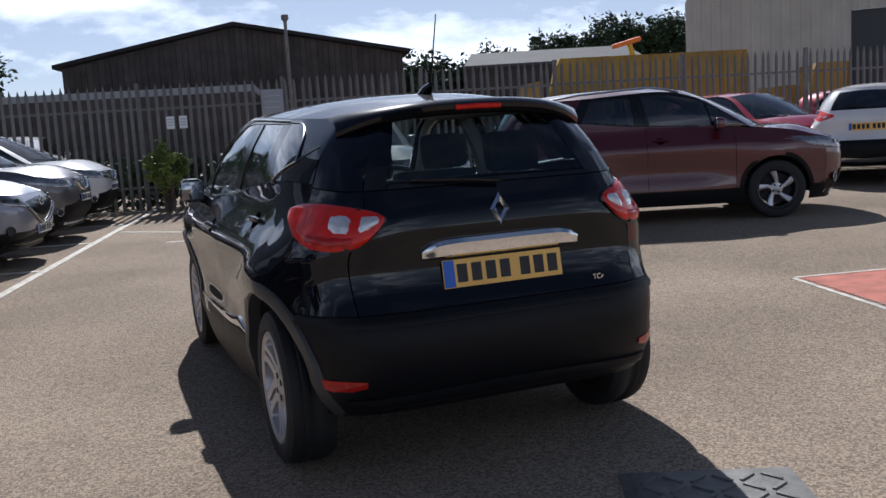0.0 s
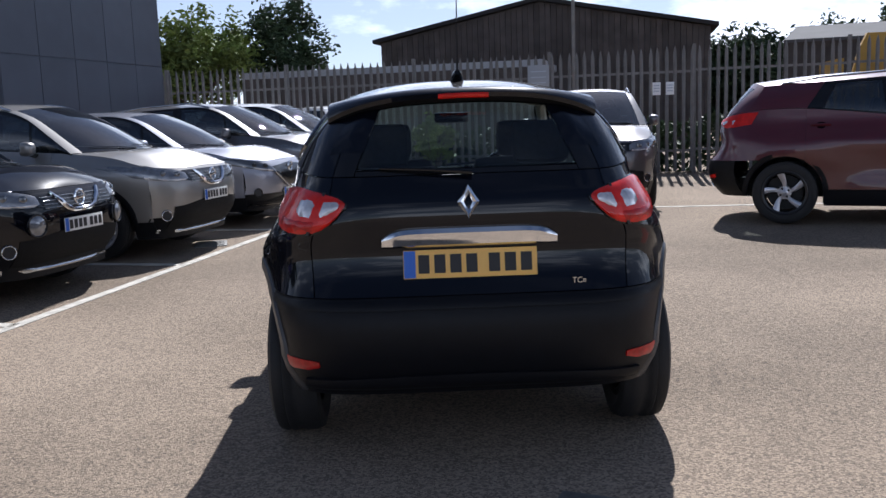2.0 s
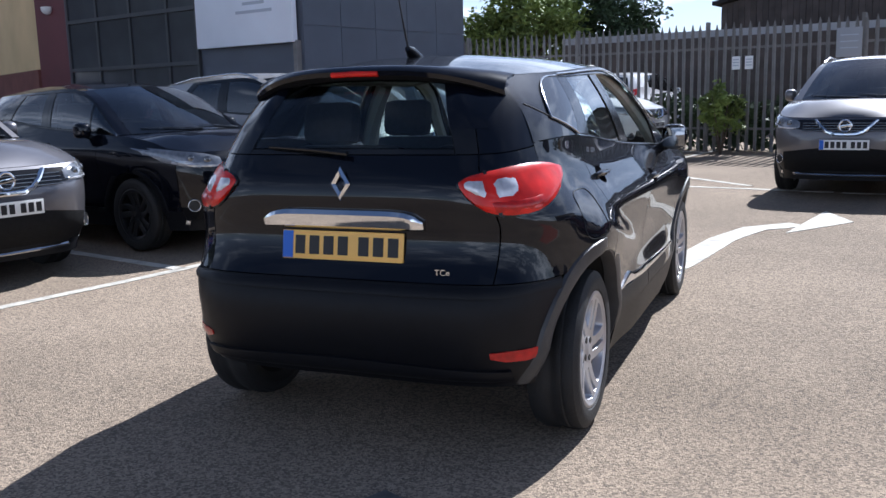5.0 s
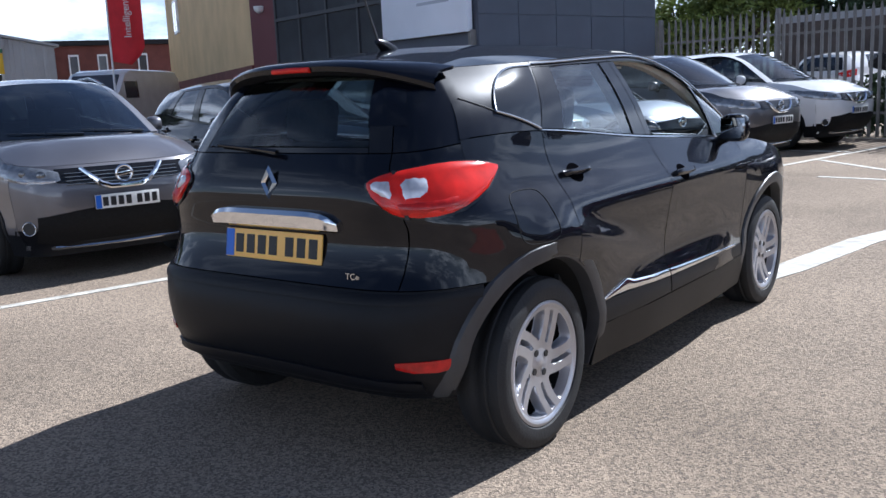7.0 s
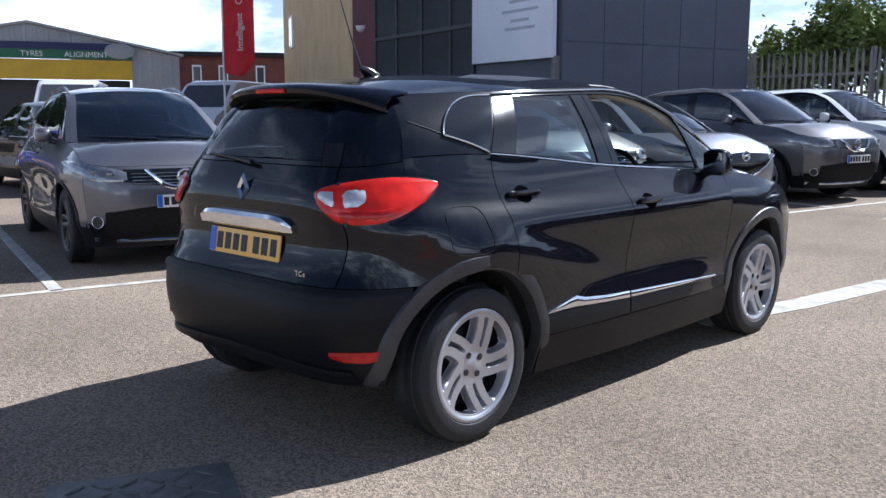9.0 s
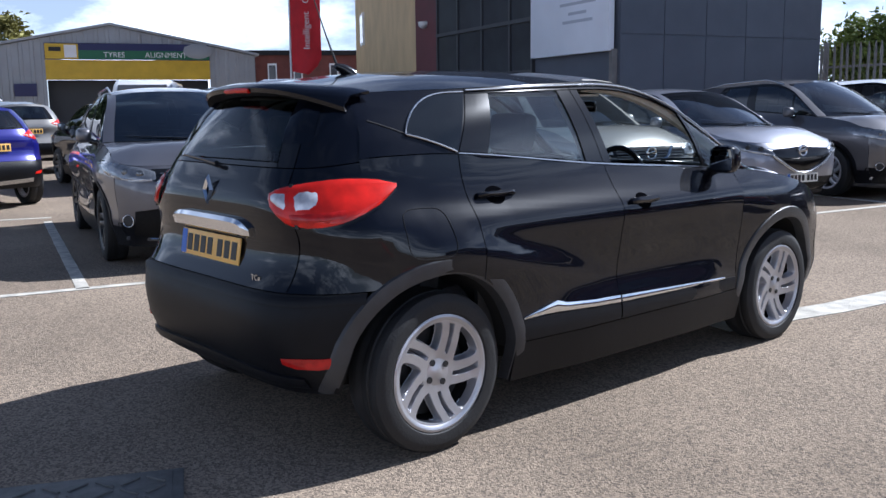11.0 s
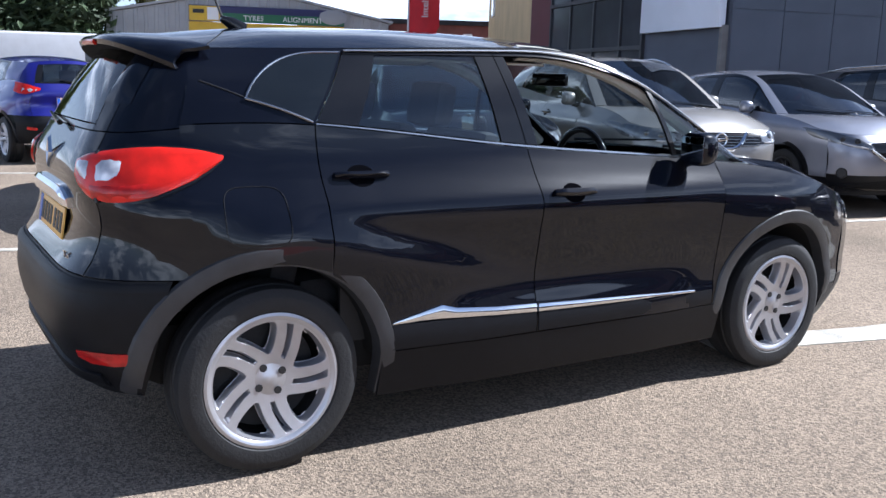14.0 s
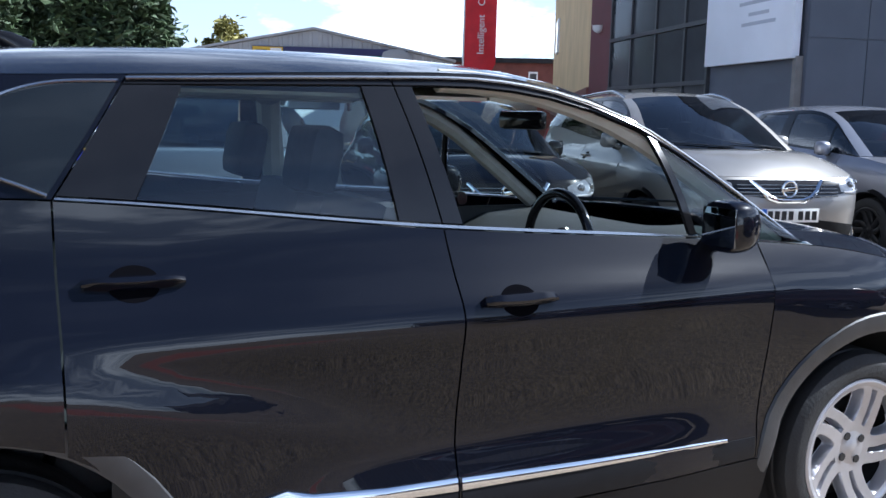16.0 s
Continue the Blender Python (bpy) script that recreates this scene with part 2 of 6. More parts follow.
# ---- cars ----
class Shape:
    """The skin of a car: y ahead from the rear axle, x to its right, z up."""

    def __init__(self, wb, ro, fo, hw, roof, belt, widths, rear, nose, rail, screen, arch, tyre, hood_mid, n_rear=6.0, n_front=4.0):
        self.wb, self.ro, self.fo, self.hw = wb, ro, fo, hw
        self.roof, self.belt, self.widths, self.rear, self.nose, self.rail, self.screen = roof, belt, widths, rear, nose, rail, screen
        self.arch, self.tyre, self.hood_mid, self.nr, self.nf = arch, tyre, hood_mid, n_rear, n_front
        self.ym = wb * 0.53
        self.haunch = 0.4

    def w(self, z):
        return self.hw * curve(self.widths, z)

    def yr(self, z):
        return curve(self.rear, z)

    def yf(self, z):
        return curve(self.nose, z)

    def col_y(self, c, z):
        """Where the column c runs at height z. A column is ('r', f), ('s', y) or ('f', f)."""
        kind, a = c
        if kind == "r":
            return self.ym - (self.ym - self.yr(z)) * (1 - min(a, 0.9999) ** self.nr) ** (1 / self.nr)
        if kind == "f":
            return self.ym + (self.yf(z) - self.ym) * (1 - min(a, 0.9999) ** self.nf) ** (1 / self.nf)
        return a

    def side_x(self, y, z):
        if y < self.ym:
            u, n = min((self.ym - y) / (self.ym - self.yr(z)), 1.0), self.nr
        else:
            u, n = min((y - self.ym) / (self.yf(z) - self.ym), 1.0), self.nf
        x = self.w(z) * (1 - u**n) ** (1 / n)
        e = 0.0
        for yc in (0.0, self.wb):
            e += 0.024 * math.exp(-(((y - yc) / 0.40) ** 2) - ((z - 0.77) / 0.13) ** 2)
        e -= 0.014 * math.exp(-(((y - self.wb * 0.5) / 0.55) ** 2) - ((z - 0.62) / 0.13) ** 2)
        # shoulder crease, rear haunch and flared foot of the doors
        f = self.wb / 2.606
        e += 0.009 * max(0.0, 1 - abs(z - 0.885) / 0.09) * max(0.0, min(1.0, (y + 0.1) / 0.4, (2.3 * f - y) / 0.4))
        # a ledge runs from the rear shoulder down across the rear door; the body stands out below it
        fade = max(0.0, min(1.0, (1.15 * f - y) / 0.75, (y + 0.62) / 0.3))
        t = max(0.0, min(1.0, (0.93 - 0.27 * max(0.0, y - 0.1) - z) / 0.11))
        e += self.haunch * fade * (0.034 * t * t * (3 - 2 * t) - 0.018) * max(0.0, min(1.0, (1.12 - z) / 0.1, (z - 0.3) / 0.2))
        foot = max(0.0, min(1.0, (0.575 - z) / 0.085)) * max(0.0, min(1.0, (y - 0.60) / 0.2, (2.1 * f - y) / 0.3))
        if y < 0.1:
            e *= max(0.0, min(1.0, (y - self.col_y(("r", 0.92), z)) / 0.24))
        return x + e + 0.022 * foot

    def skin(self, c, z):
        kind, a = c
        if kind == "s":
            return Vector((self.side_x(a, z), a, z))
        return Vector((self.w(z) * a, self.col_y(c, z), z))

    def top(self, c):
        """Height of the lower body's upper edge at a column."""
        kind, a = c
        y = a if kind == "s" else self.col_y(c, 0.95)
        z = curve(self.belt, y)
        if kind == "r":
            z = lerp(self.belt[0][1], z, a**2)
        if kind == "f":
            z = lerp(self.belt[-1][1], z, a**2)
        return z

    def low(self, c, sill):
        y = c[1] if c[0] == "s" else self.col_y(c, 0.5)
        z = sill if y > 0 else 0.30
        for yc in (0.0, self.wb):
            if abs(y - yc) < self.arch:
                z = max(z, self.tyre + math.sqrt(self.arch**2 - (y - yc) ** 2))
        return z

    def rail_pt(self, c):
        """Upper edge of the glasshouse at a column: the roof's edge and the windscreen pillar."""
        kind, a = c
        if kind == "r":
            e = a / 0.92
            p = Vector(curve(self.rail, self.rail[0][0]))
            q = Vector((0, self.roof[0][0], self.roof[0][1]))
            return Vector((p.x * e, lerp(q.y, p.y, e**2), lerp(q.z, p.z, e**2)))
        return Vector(curve(self.rail, a))

    def upper(self, c, v):
        b, t = self.skin(c, self.top(c)), self.rail_pt(c)
        p = b.lerp(t, v)
        out = Vector((1, 0, 0)) if c[0] == "s" else Vector((0, -1, 0)) if c[1] < 0.6 else Vector((0.7, -0.7, 0))
        return p + out * (0.022 * math.sin(math.pi * v))


def flip(p, s):
    return Vector((p[0] * s, p[1], p[2]))


def sheet(rows, flange=0.012, gap=0.0025):
    """A panel from a grid of points, drawn in a little at its border and turned inward there, so that the joints between panels are grooves."""
    nj, ni = len(rows), len(rows[0])
    pts = [[Vector(p) for p in r] for r in rows]
    nor = {}
    for j in range(nj):
        for i in range(ni):
            a, b = pts[j][min(i + 1, ni - 1)] - pts[j][max(i - 1, 0)], pts[min(j + 1, nj - 1)][i] - pts[max(j - 1, 0)][i]
            k = a.cross(b)
            nor[j, i] = k.normalized() if k.length > 1e-9 else Vector((0, 0, 0))
    out = [[p.copy() for p in r] for r in pts]
    for j in range(nj):
        for i in range(ni):
            for edge, dj, di in ((j == 0, 1, 0), (j == nj - 1, -1, 0), (i == 0, 0, 1), (i == ni - 1, 0, -1)):
                if edge and 0 <= j + dj < nj and 0 <= i + di < ni:
                    d = pts[j + dj][i + di] - pts[j][i]
                    if d.length > gap * 2:
                        out[j][i] += d.normalized() * gap
    vs = [p for r in out for p in r]
    fs = [(j * ni + i, j * ni + i + 1, (j + 1) * ni + i + 1, (j + 1) * ni + i) for j in range(nj - 1) for i in range(ni - 1)]
    if flange:
        rim = [(0, i) for i in range(ni)] + [(j, ni - 1) for j in range(1, nj)] + [(nj - 1, i) for i in range(ni - 2, -1, -1)] + [(j, 0) for j in range(nj - 2, 0, -1)]
        base = len(vs)
        mid = sum((p for r in pts for p in r), Vector()) / (ni * nj)
        for j, i in rim:
            k = nor[j, i]
            inward = -k if k.dot(Vector((mid.x, mid.y - 1.3, mid.z - 0.6))) > 0 else k
            vs.append(out[j][i] + inward * flange)
        for a in range(len(rim)):
            b = (a + 1) % len(rim)
            ia, ib = rim[a][0] * ni + rim[a][1], rim[b][0] * ni + rim[b][1]
            fs.append((ia, ib, base + b, base + a))
    return vs, fs


def raised(fn, stations, nz=4, off=0.006, ease=True):
    """A slab laid on the skin: stations of (a, low, high); fn(a, z) gives the skin."""
    vs, fs = [], []
    n = nz + 1
    rows = [(a, [lerp(lo, hi, k / nz) for k in range(n)]) for a, lo, hi in stations]

    def normal(a, z):
        e = 0.004
        k = (Vector(fn(a + e, z)) - Vector(fn(a - e, z))).cross(Vector(fn(a, z + e)) - Vector(fn(a, z - e)))
        k = k.normalized() if k.length > 1e-9 else Vector((0, -1, 0))
        p = Vector(fn(a, z))
        return k if k.dot(Vector((p.x, p.y - 1.3, p.z - 0.6))) > 0 else -k

    m = len(rows)
    for layer in (0, 1):
        for i, (a, zs) in enumerate(rows):
            for k, z in enumerate(zs):
                p, q = Vector(fn(a, z)), normal(a, z)
                h = off if layer else -0.004
                if layer and ease and (i in (0, m - 1) or k in (0, nz)):
                    h = off * 0.55
                vs.append(p + q * h)
    t = m * n
    for i in range(m - 1):
        for k in range(nz):
            fs.append((t + i * n + k, t + (i + 1) * n + k, t + (i + 1) * n + k + 1, t + i * n + k + 1))
    rim = [i * n for i in range(m)] + [(m - 1) * n + k for k in range(1, n)] + [i * n + nz for i in range(m - 2, -1, -1)] + [k for k in range(nz - 1, 0, -1)]
    for a in range(len(rim)):
        b = (a + 1) % len(rim)
        fs.append((rim[a], rim[b], t + rim[b], t + rim[a]))
    return vs, fs


def both(name, fn_build, material, parent, label="", sides=(1, -1), smooth=True):
    """The same piece on either side of the car."""
    vs, fs = fn_build
    made = []
    for s in sides:
        made.append(link_mesh(name, [flip(p, s) for p in vs], fs, material, parent, label, smooth))
    return made


def centred(name, fn_build, material, parent, label="", smooth=True):
    """A piece that runs across the car, from its right half."""
    vs, fs = fn_build
    n = len(vs)
    return link_mesh(name, list(vs) + [flip(p, -1) for p in vs], list(fs) + [tuple(i + n for i in f) for f in fs], material, parent, label, smooth)


def wheel_meshes(radius, rim_r, width, spokes, twin, rim_mat, twist):
    """Meshes of one wheel about its hub, outer face towards +x."""
    hw = width / 2
    tyre = [(rim_r - 0.005, hw * 0.8), (rim_r + 0.012, hw * 0.97), (rim_r + 0.05, hw * 1.02), (radius - 0.03, hw * 0.98), (radius - 0.008, hw * 0.86), (radius, hw * 0.6), (radius - 0.006, hw * 0.42), (radius, hw * 0.38), (radius, 0.02), (radius - 0.006, 0.012), (radius - 0.006, -0.012), (radius, -0.02), (radius, -hw * 0.6), (radius - 0.012, -hw * 0.9), (rim_r + 0.04, -hw), (rim_r - 0.005, -hw * 0.8)]
    out = {"tyre": (lathe(tyre, 56), RUBBER)}
    r = rim_r
    barrel = [(r + 0.002, hw * 0.86), (r + 0.004, hw * 0.93), (r - 0.006, hw * 0.96), (r - 0.026, hw * 0.88), (r - 0.029, hw * 0.8), (r - 0.03, hw * 0.5), (r - 0.035, -hw * 0.8), (r - 0.005, -hw * 0.8)]
    out["rim"] = (lathe(barrel, 56), rim_mat if twin else ALLOY_DARK)
    if twin == "swirl":
        lip = [(r + 0.002, hw * 0.86), (r + 0.004, hw * 0.93), (r - 0.006, hw * 0.96), (r - 0.022, hw * 0.90), (r - 0.026, hw * 0.84), (r - 0.01, hw * 0.8)]
        out["rim"] = (lathe(lip, 56), rim_mat)
        # inner barrel blackened: the shade behind the spokes is put into its colour
        out["barrel"] = (lathe([(r - 0.01, hw * 0.83), (r - 0.028, hw * 0.83), (r - 0.036, -hw * 0.8), (r - 0.005, -hw * 0.8)], 56), INTAKE_SHADE)
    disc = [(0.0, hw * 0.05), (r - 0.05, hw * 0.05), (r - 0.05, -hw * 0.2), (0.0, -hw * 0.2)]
    # disc takes the dark tyre colour, for the same shade behind the spokes
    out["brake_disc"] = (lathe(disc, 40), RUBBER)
    hr = 0.092 if twin else 0.075
    hub = [(0.0, hw * 0.74), (0.022, hw * 0.74), (0.028, hw * 0.70), (0.07, hw * 0.69), (hr - 0.006, hw * 0.66), (hr, hw * 0.58), (hr, hw * 0.3), (0.0, hw * 0.3)]
    out["hub"] = (lathe(hub, 30), rim_mat)

    def spoke(a0, a1, w0, w1):
        vs, fs, n = [], [], 9
        for i in range(n):
            t = i / (n - 1)
            rr = lerp(0.05, r - 0.008, t)
            a = lerp(a0, a1, t * t * (3 - 2 * t))
            w = lerp(w0, w1, t) / 2
            d = hw * lerp(0.68, 0.90, t**1.5)
            e, f = Vector((0, math.cos(a), math.sin(a))), Vector((0, -math.sin(a), math.cos(a)))
            for side, dep in ((-1, -0.035), (-1, -0.006), (-0.7, 0), (0.7, 0), (1, -0.006), (1, -0.035)):
                vs.append(e * rr + f * (w * side) + Vector((d + dep, 0, 0)))
        for i in range(n - 1):
            for j in range(6):
                fs.append((i * 6 + j, i * 6 + (j + 1) % 6, (i + 1) * 6 + (j + 1) % 6, (i + 1) * 6 + j))
        fs += [tuple(range(6)), tuple(range((n - 1) * 6, n * 6))]
        return vs, fs

    def swirl_spoke():
        """A fifth of a cast face: a pair of swept spokes with a slot between them and half a window on either side."""
        nr_, na_, w = 60, 72, math.radians(36)
        vs, fs, hole = [], [], []
        for i in range(nr_ + 1):
            rr = lerp(0.03, r, i / nr_)
            for j in range(na_ + 1):
                q = lerp(-w, w, j / na_)
                u, v, o = rr * math.sin(abs(q)), rr * math.cos(q), rr * math.sin(2 * w - abs(q))
                slot = max(u - lerp(0.004, 0.0110, rr / r), 0.36 * r - v, v - 0.85 * r)
                e = [(0.051 - u) / 0.008, (0.051 - o) / 0.008, (rr - 0.872 * r) / 0.008]
                m_ = max(e)
                hole_d = min(slot, 0.008 * (m_ + math.log(sum(math.exp(k - m_) for k in e))))
                t = min(1.0, max(0.0, (0.003 - hole_d) / 0.007))
                d = hw * lerp(0.67, 0.94, (rr / r) ** 1.7) - 0.040 * t * t * (3 - 2 * t)
                a = q + math.radians(50) + 0.44 * (rr / r) ** 1.1
                vs.append((d, rr * math.cos(a), rr * math.sin(a)))
                hole.append(hole_d)
        n = na_ + 1
        for i in range(nr_):
            for j in range(na_):
                f = (i * n + j, i * n + j + 1, (i + 1) * n + j + 1, (i + 1) * n + j)
                if max(hole[k] for k in f) > -0.004:
                    fs.append(f)
        return vs, fs

    out["spokes"] = []
    if twin == "swirl":
        vs, fs = swirl_spoke()
        for i in range(5):
            c, sn = math.cos(2 * math.pi * i / 5), math.sin(2 * math.pi * i / 5)
            out["spokes"].append(([(x, y * c - z * sn, y * sn + z * c) for x, y, z in vs], fs))
        return out
    for i in range(spokes):
        a = 2 * math.pi * (i + 0.25) / spokes
        if twin:
            out["spokes"].append(spoke(a - 0.36, a - 0.185 + twist, 0.052, 0.060))
            out["spokes"].append(spoke(a + 0.36, a + 0.185 + twist, 0.052, 0.060))
        else:
            out["spokes"].append(spoke(a, a + twist, 0.034, 0.082))
    return out


def wheel(car, m, radius=0.33, rim_r=0.222, width=0.2, spokes=5, twin=True, rim_mat=None, twist=0.1, bolts=True, store={}):
    """One wheel as a part of a car, its tyre, rim and spokes below it."""
    key = (radius, rim_r, spokes, twin, rim_mat.name if rim_mat else "")
    rim_mat = rim_mat or ALLOY
    if key not in store:
        got = wheel_meshes(radius, rim_r, width, spokes, twin, rim_mat, twist)
        bank = []
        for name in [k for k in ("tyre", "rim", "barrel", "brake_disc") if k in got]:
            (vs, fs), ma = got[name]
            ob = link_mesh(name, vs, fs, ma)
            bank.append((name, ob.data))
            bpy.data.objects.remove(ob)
        for vs, fs in got["spokes"]:
            ob = link_mesh("spoke", vs, fs, rim_mat)
            bank.append(("spoke", ob.data))
            bpy.data.objects.remove(ob)
        if bolts:
            vs, fs = lathe([(0.0, width * 0.365), (0.014, width * 0.365), (0.015, width * 0.3), (0.0, width * 0.3)], 8)
            for i in range(4):
                a = 2 * math.pi * (i + 0.35) / 4
                ob = link_mesh("wheel_bolt", [Vector(v) + Vector((0, 0.05 * math.cos(a), 0.05 * math.sin(a))) for v in vs], fs, INK)
                bank.append(("wheel_bolt", ob.data))
                bpy.data.objects.remove(ob)
        (vs, fs), ma = got["hub"]
        ob = link_mesh("hub", vs, fs, ma)
        store[key] = (ob.data, bank)
        bpy.data.objects.remove(ob)
    hub, bank = store[key]
    w = new("wheel", hub)
    w.parent, w.matrix_basis = car, m
    for name, me in bank:
        o = new(name, me)
        o.parent = w
    return w


def number_plate(car, m, material, parent_name="number_plate"):
    """Plate in its own x-z plane facing -y, its writing as plain bars."""
    p = box(parent_name, (0.52, 0.008, 0.111), m, material, car, 0.003)
    box("band", (0.045, 0.003, 0.105), pose(-0.235, -0.0045, 0), PLATE_BLUE, p)
    for i, x in enumerate((-0.18, -0.118, -0.056, 0.006, 0.094, 0.156, 0.218)):
        box("bar", (0.043, 0.003, 0.072), pose(x, -0.0045, 0), INK, p)
    return p


def build_car(name, S, paint_mat, label, place, heading, rim=None, detail="other", lower=None, glass_mat=None, front="v", plate_rear=PLATE_Y, twin=True, spokes=5, wheel_twist=0.22, side_cols=1.0, rails=False):
    """A whole car of the shape S; heading is the way it faces, in degrees from +x."""
    car = new(name)
    car.empty_display_size = 0.2
    car.matrix_basis = Matrix.Translation(place) @ pose(0, 0, 0, 0, 0, heading - 90)
    tagged(car, label, "car")
    full = detail == "full"
    lower = lower or CLAD
    g_side = glass_mat or GLASS_OTHER
    sill = 0.20
    y_b, y_c, y_f = S.doors
    y_a = S.rail[-1][0]
    zb = S.bumper_top

    def cols_between(a, b, n):
        """Columns of the side from a to b with all the arch's own ones."""
        ys = {round(lerp(a, b, i / n), 4) for i in range(n + 1)}
        for yc in (0.0, S.wb):
            k = 18 if full else 12
            for i in range(k + 1):
                y = yc - S.arch * math.cos(math.pi * i / k)
                for e in ((-0.0006, 0.0006) if i in (0, k) else (0,)):
                    if a < y + e < b:
                        ys.add(round(y + e, 4))
        return [("s", y) for y in sorted(ys)]

    def rear_cols(f0, f1, n):
        return [("r", lerp(f0, f1, (i / n) ** 0.8)) for i in range(n + 1)]

    def front_cols(f1, f0, n):
        return [("f", lerp(f1, f0, (i / n) ** 1.25)) for i in range(n + 1)]

    def across(rows):
        return [[flip(p, -1) for p in r[:0:-1]] + r for r in rows]

    def lower_panel(cols, z0, z1, n, whole=False):
        rows = []
        for k in range(n + 1):
            r = []
            for c in cols:
                lo = S.low(c, sill)
                t = S.top(c) if z1 is None else min(z1, S.top(c))
                z = max(lerp(max(z0, sill), t, k / n), min(lo, t))
                p = S.skin(c, z)
                r.append(p)
            rows.append(r)
        return sheet(across(rows) if whole else rows)

    def upper_panel(cols, v0, v1, n, off=0.0, whole=False):
        rows = []
        for k in range(n + 1):
            v = lerp(v0, v1, k / n)
            rows.append([S.upper(c, v) - Vector((off, 0, 0)) for c in cols])
        return sheet(across(rows) if whole else rows)

    y_corner_r = S.col_y(("r", 0.92), 0.9)
    y_corner_f = S.col_y(("f", 0.9), 0.7)
    q = 10 if full else 6
    f_tail = S.tail_f
    # lower body, bumpers, doors
    rc = rear_cols(0, 0.92, q) + (cols_between(y_corner_r + 0.01, -S.arch + 0.001, 3) if y_corner_r < -S.arch - 0.02 else [])
    link_mesh("rear_bumper", *lower_panel(rc, sill, zb, 8, True), lower, car, "dark grey textured plastic rear bumper")
    link_mesh("tailgate", *lower_panel(rear_cols(0, f_tail, q), zb, None, 9, True), paint_mat, car)
    qc = rear_cols(f_tail, 0.92, 5) + cols_between(y_corner_r + 0.01, y_b, 14 if full else 6)
    both("quarter_panel", lower_panel(qc, zb, None, 22 if full else 10), paint_mat, car)
    both("rear_door", lower_panel(cols_between(y_b, y_c, 20 if full else 10), S.sill_top, None, 30 if full else 12), paint_mat, car)
    both("front_door", lower_panel(cols_between(y_c, y_f, 14 if full else 8), S.sill_top, None, 30 if full else 12), paint_mat, car)
    both("sill", lower_panel(cols_between(S.arch, S.wb - S.arch, 8), sill, S.sill_top, 3), lower, car)
    both("front_wing", lower_panel(cols_between(y_f, y_corner_f, 6), S.sill_top, None, 10), paint_mat, car)
    both("front_wing_foot", lower_panel(cols_between(S.wb + S.arch - 0.001, y_corner_f, 3), sill, S.sill_top, 3), lower, car)
    fc = front_cols(0.9, 0, q)[::-1]
    link_mesh("front_bumper", *lower_panel(fc, 0.42, None, 9, True), paint_mat, car)
    link_mesh("lower_grille", *lower_panel(fc, sill, 0.42, 4, True), lower, car)
    # arch trims
    flare = 0.052 if full else 0.045
    for yc in (0.0, S.wb):
        ring = []
        for i in range(27):
            a, foot = math.pi * (i - 1) / 24, 0.0
            if i in (0, 26):
                a = 0.0 if i == 0 else math.pi
                foot = 0.12 if (yc > 0) == (i == 0) else 0.03
            for rr, o in ((S.arch - 0.012, -0.05), (S.arch - 0.006, 0.004), (S.arch + 0.012, 0.010), (S.arch + flare, 0.008), (S.arch + flare + 0.007, -0.004)):
                y, z = yc - rr * math.cos(a), S.tyre + rr * math.sin(a) - foot
                ring.append((min(S.side_x(y, z), S.w(z) + (0.012 if full else 0.0)) + o - 0.02 * max(0.0, (0.42 - z) / 0.21), y, z))
        fs = [(i * 5 + j, i * 5 + j + 1, (i + 1) * 5 + j + 1, (i + 1) * 5 + j) for i in range(26) for j in range(4)]
        both("wheel_arch_trim", (ring, fs), ARCH_LIT if full else lower, car)
        liner = []
        for i in range(17):
            a = math.pi * (0.02 + 0.96 * i / 16)
            y, z = yc - (S.arch - 0.004) * math.cos(a), S.tyre + (S.arch - 0.004) * math.sin(a)
            edge = min(S.side_x(y, z), S.w(z)) - 0.03
            liner += [(edge, y, z), (min(edge, S.hw - 0.45), y, z)]
        both("arch_liner", (liner, [(2 * i, 2 * i + 1, 2 * i + 3, 2 * i + 2) for i in range(16)] + [tuple(range(1, 34, 2))]), DARK, car)
    # glasshouse
    cq = rear_cols(f_tail, 0.92, 5) + cols_between(y_corner_r + 0.01, y_b, 7)
    both("rear_pillar", upper_panel(cq, 0, 1, 8), paint_mat, car)
    rg = rear_cols(0, f_tail, q)
    link_mesh("tailgate_frame", *upper_panel(rg, 0.86, 1, 2, 0, True), paint_mat, car)
    both("window_border", upper_panel(rear_cols(f_tail * 0.84, f_tail, 3), 0.0, 0.86, 6), TRIM, car)
    link_mesh("window_foot", *upper_panel(rear_cols(0, f_tail * 0.84, q), 0.0, 0.07, 1, 0, True), TRIM, car)
    link_mesh("rear_window", *upper_panel(rear_cols(0, f_tail * 0.84, q), 0.07, 0.86, 6, 0, True), GLASS_REAR if full else g_side, car, "dark tinted rear window")
    yb0, yc0, yc1, yf1 = y_b + 0.16, y_c - 0.12, y_c + 0.06, S.glass_front
    lo_v, hi_v = (0.03 if full else 0.045), 0.91
    for a, b, nm in ((y_b, y_c, "rear_door_frame"), (y_c, y_a, "front_door_frame")):
        frame_cols = cols_between(a, b, 10)
        both(nm, upper_panel(frame_cols, hi_v, 1, 2), TRIM, car)
    both("window_ledge", upper_panel(cols_between(y_b, y_a, 16), 0.0, lo_v, 1), SATIN if full else TRIM, car, "bright trim strip below the side windows" if full else "")
    for a, b in ((y_b, yb0), (yc0, y_c), (y_c, yc1)):
        both("door_pillar", upper_panel(cols_between(a, b, 2), lo_v, hi_v, 5), TRIM, car)
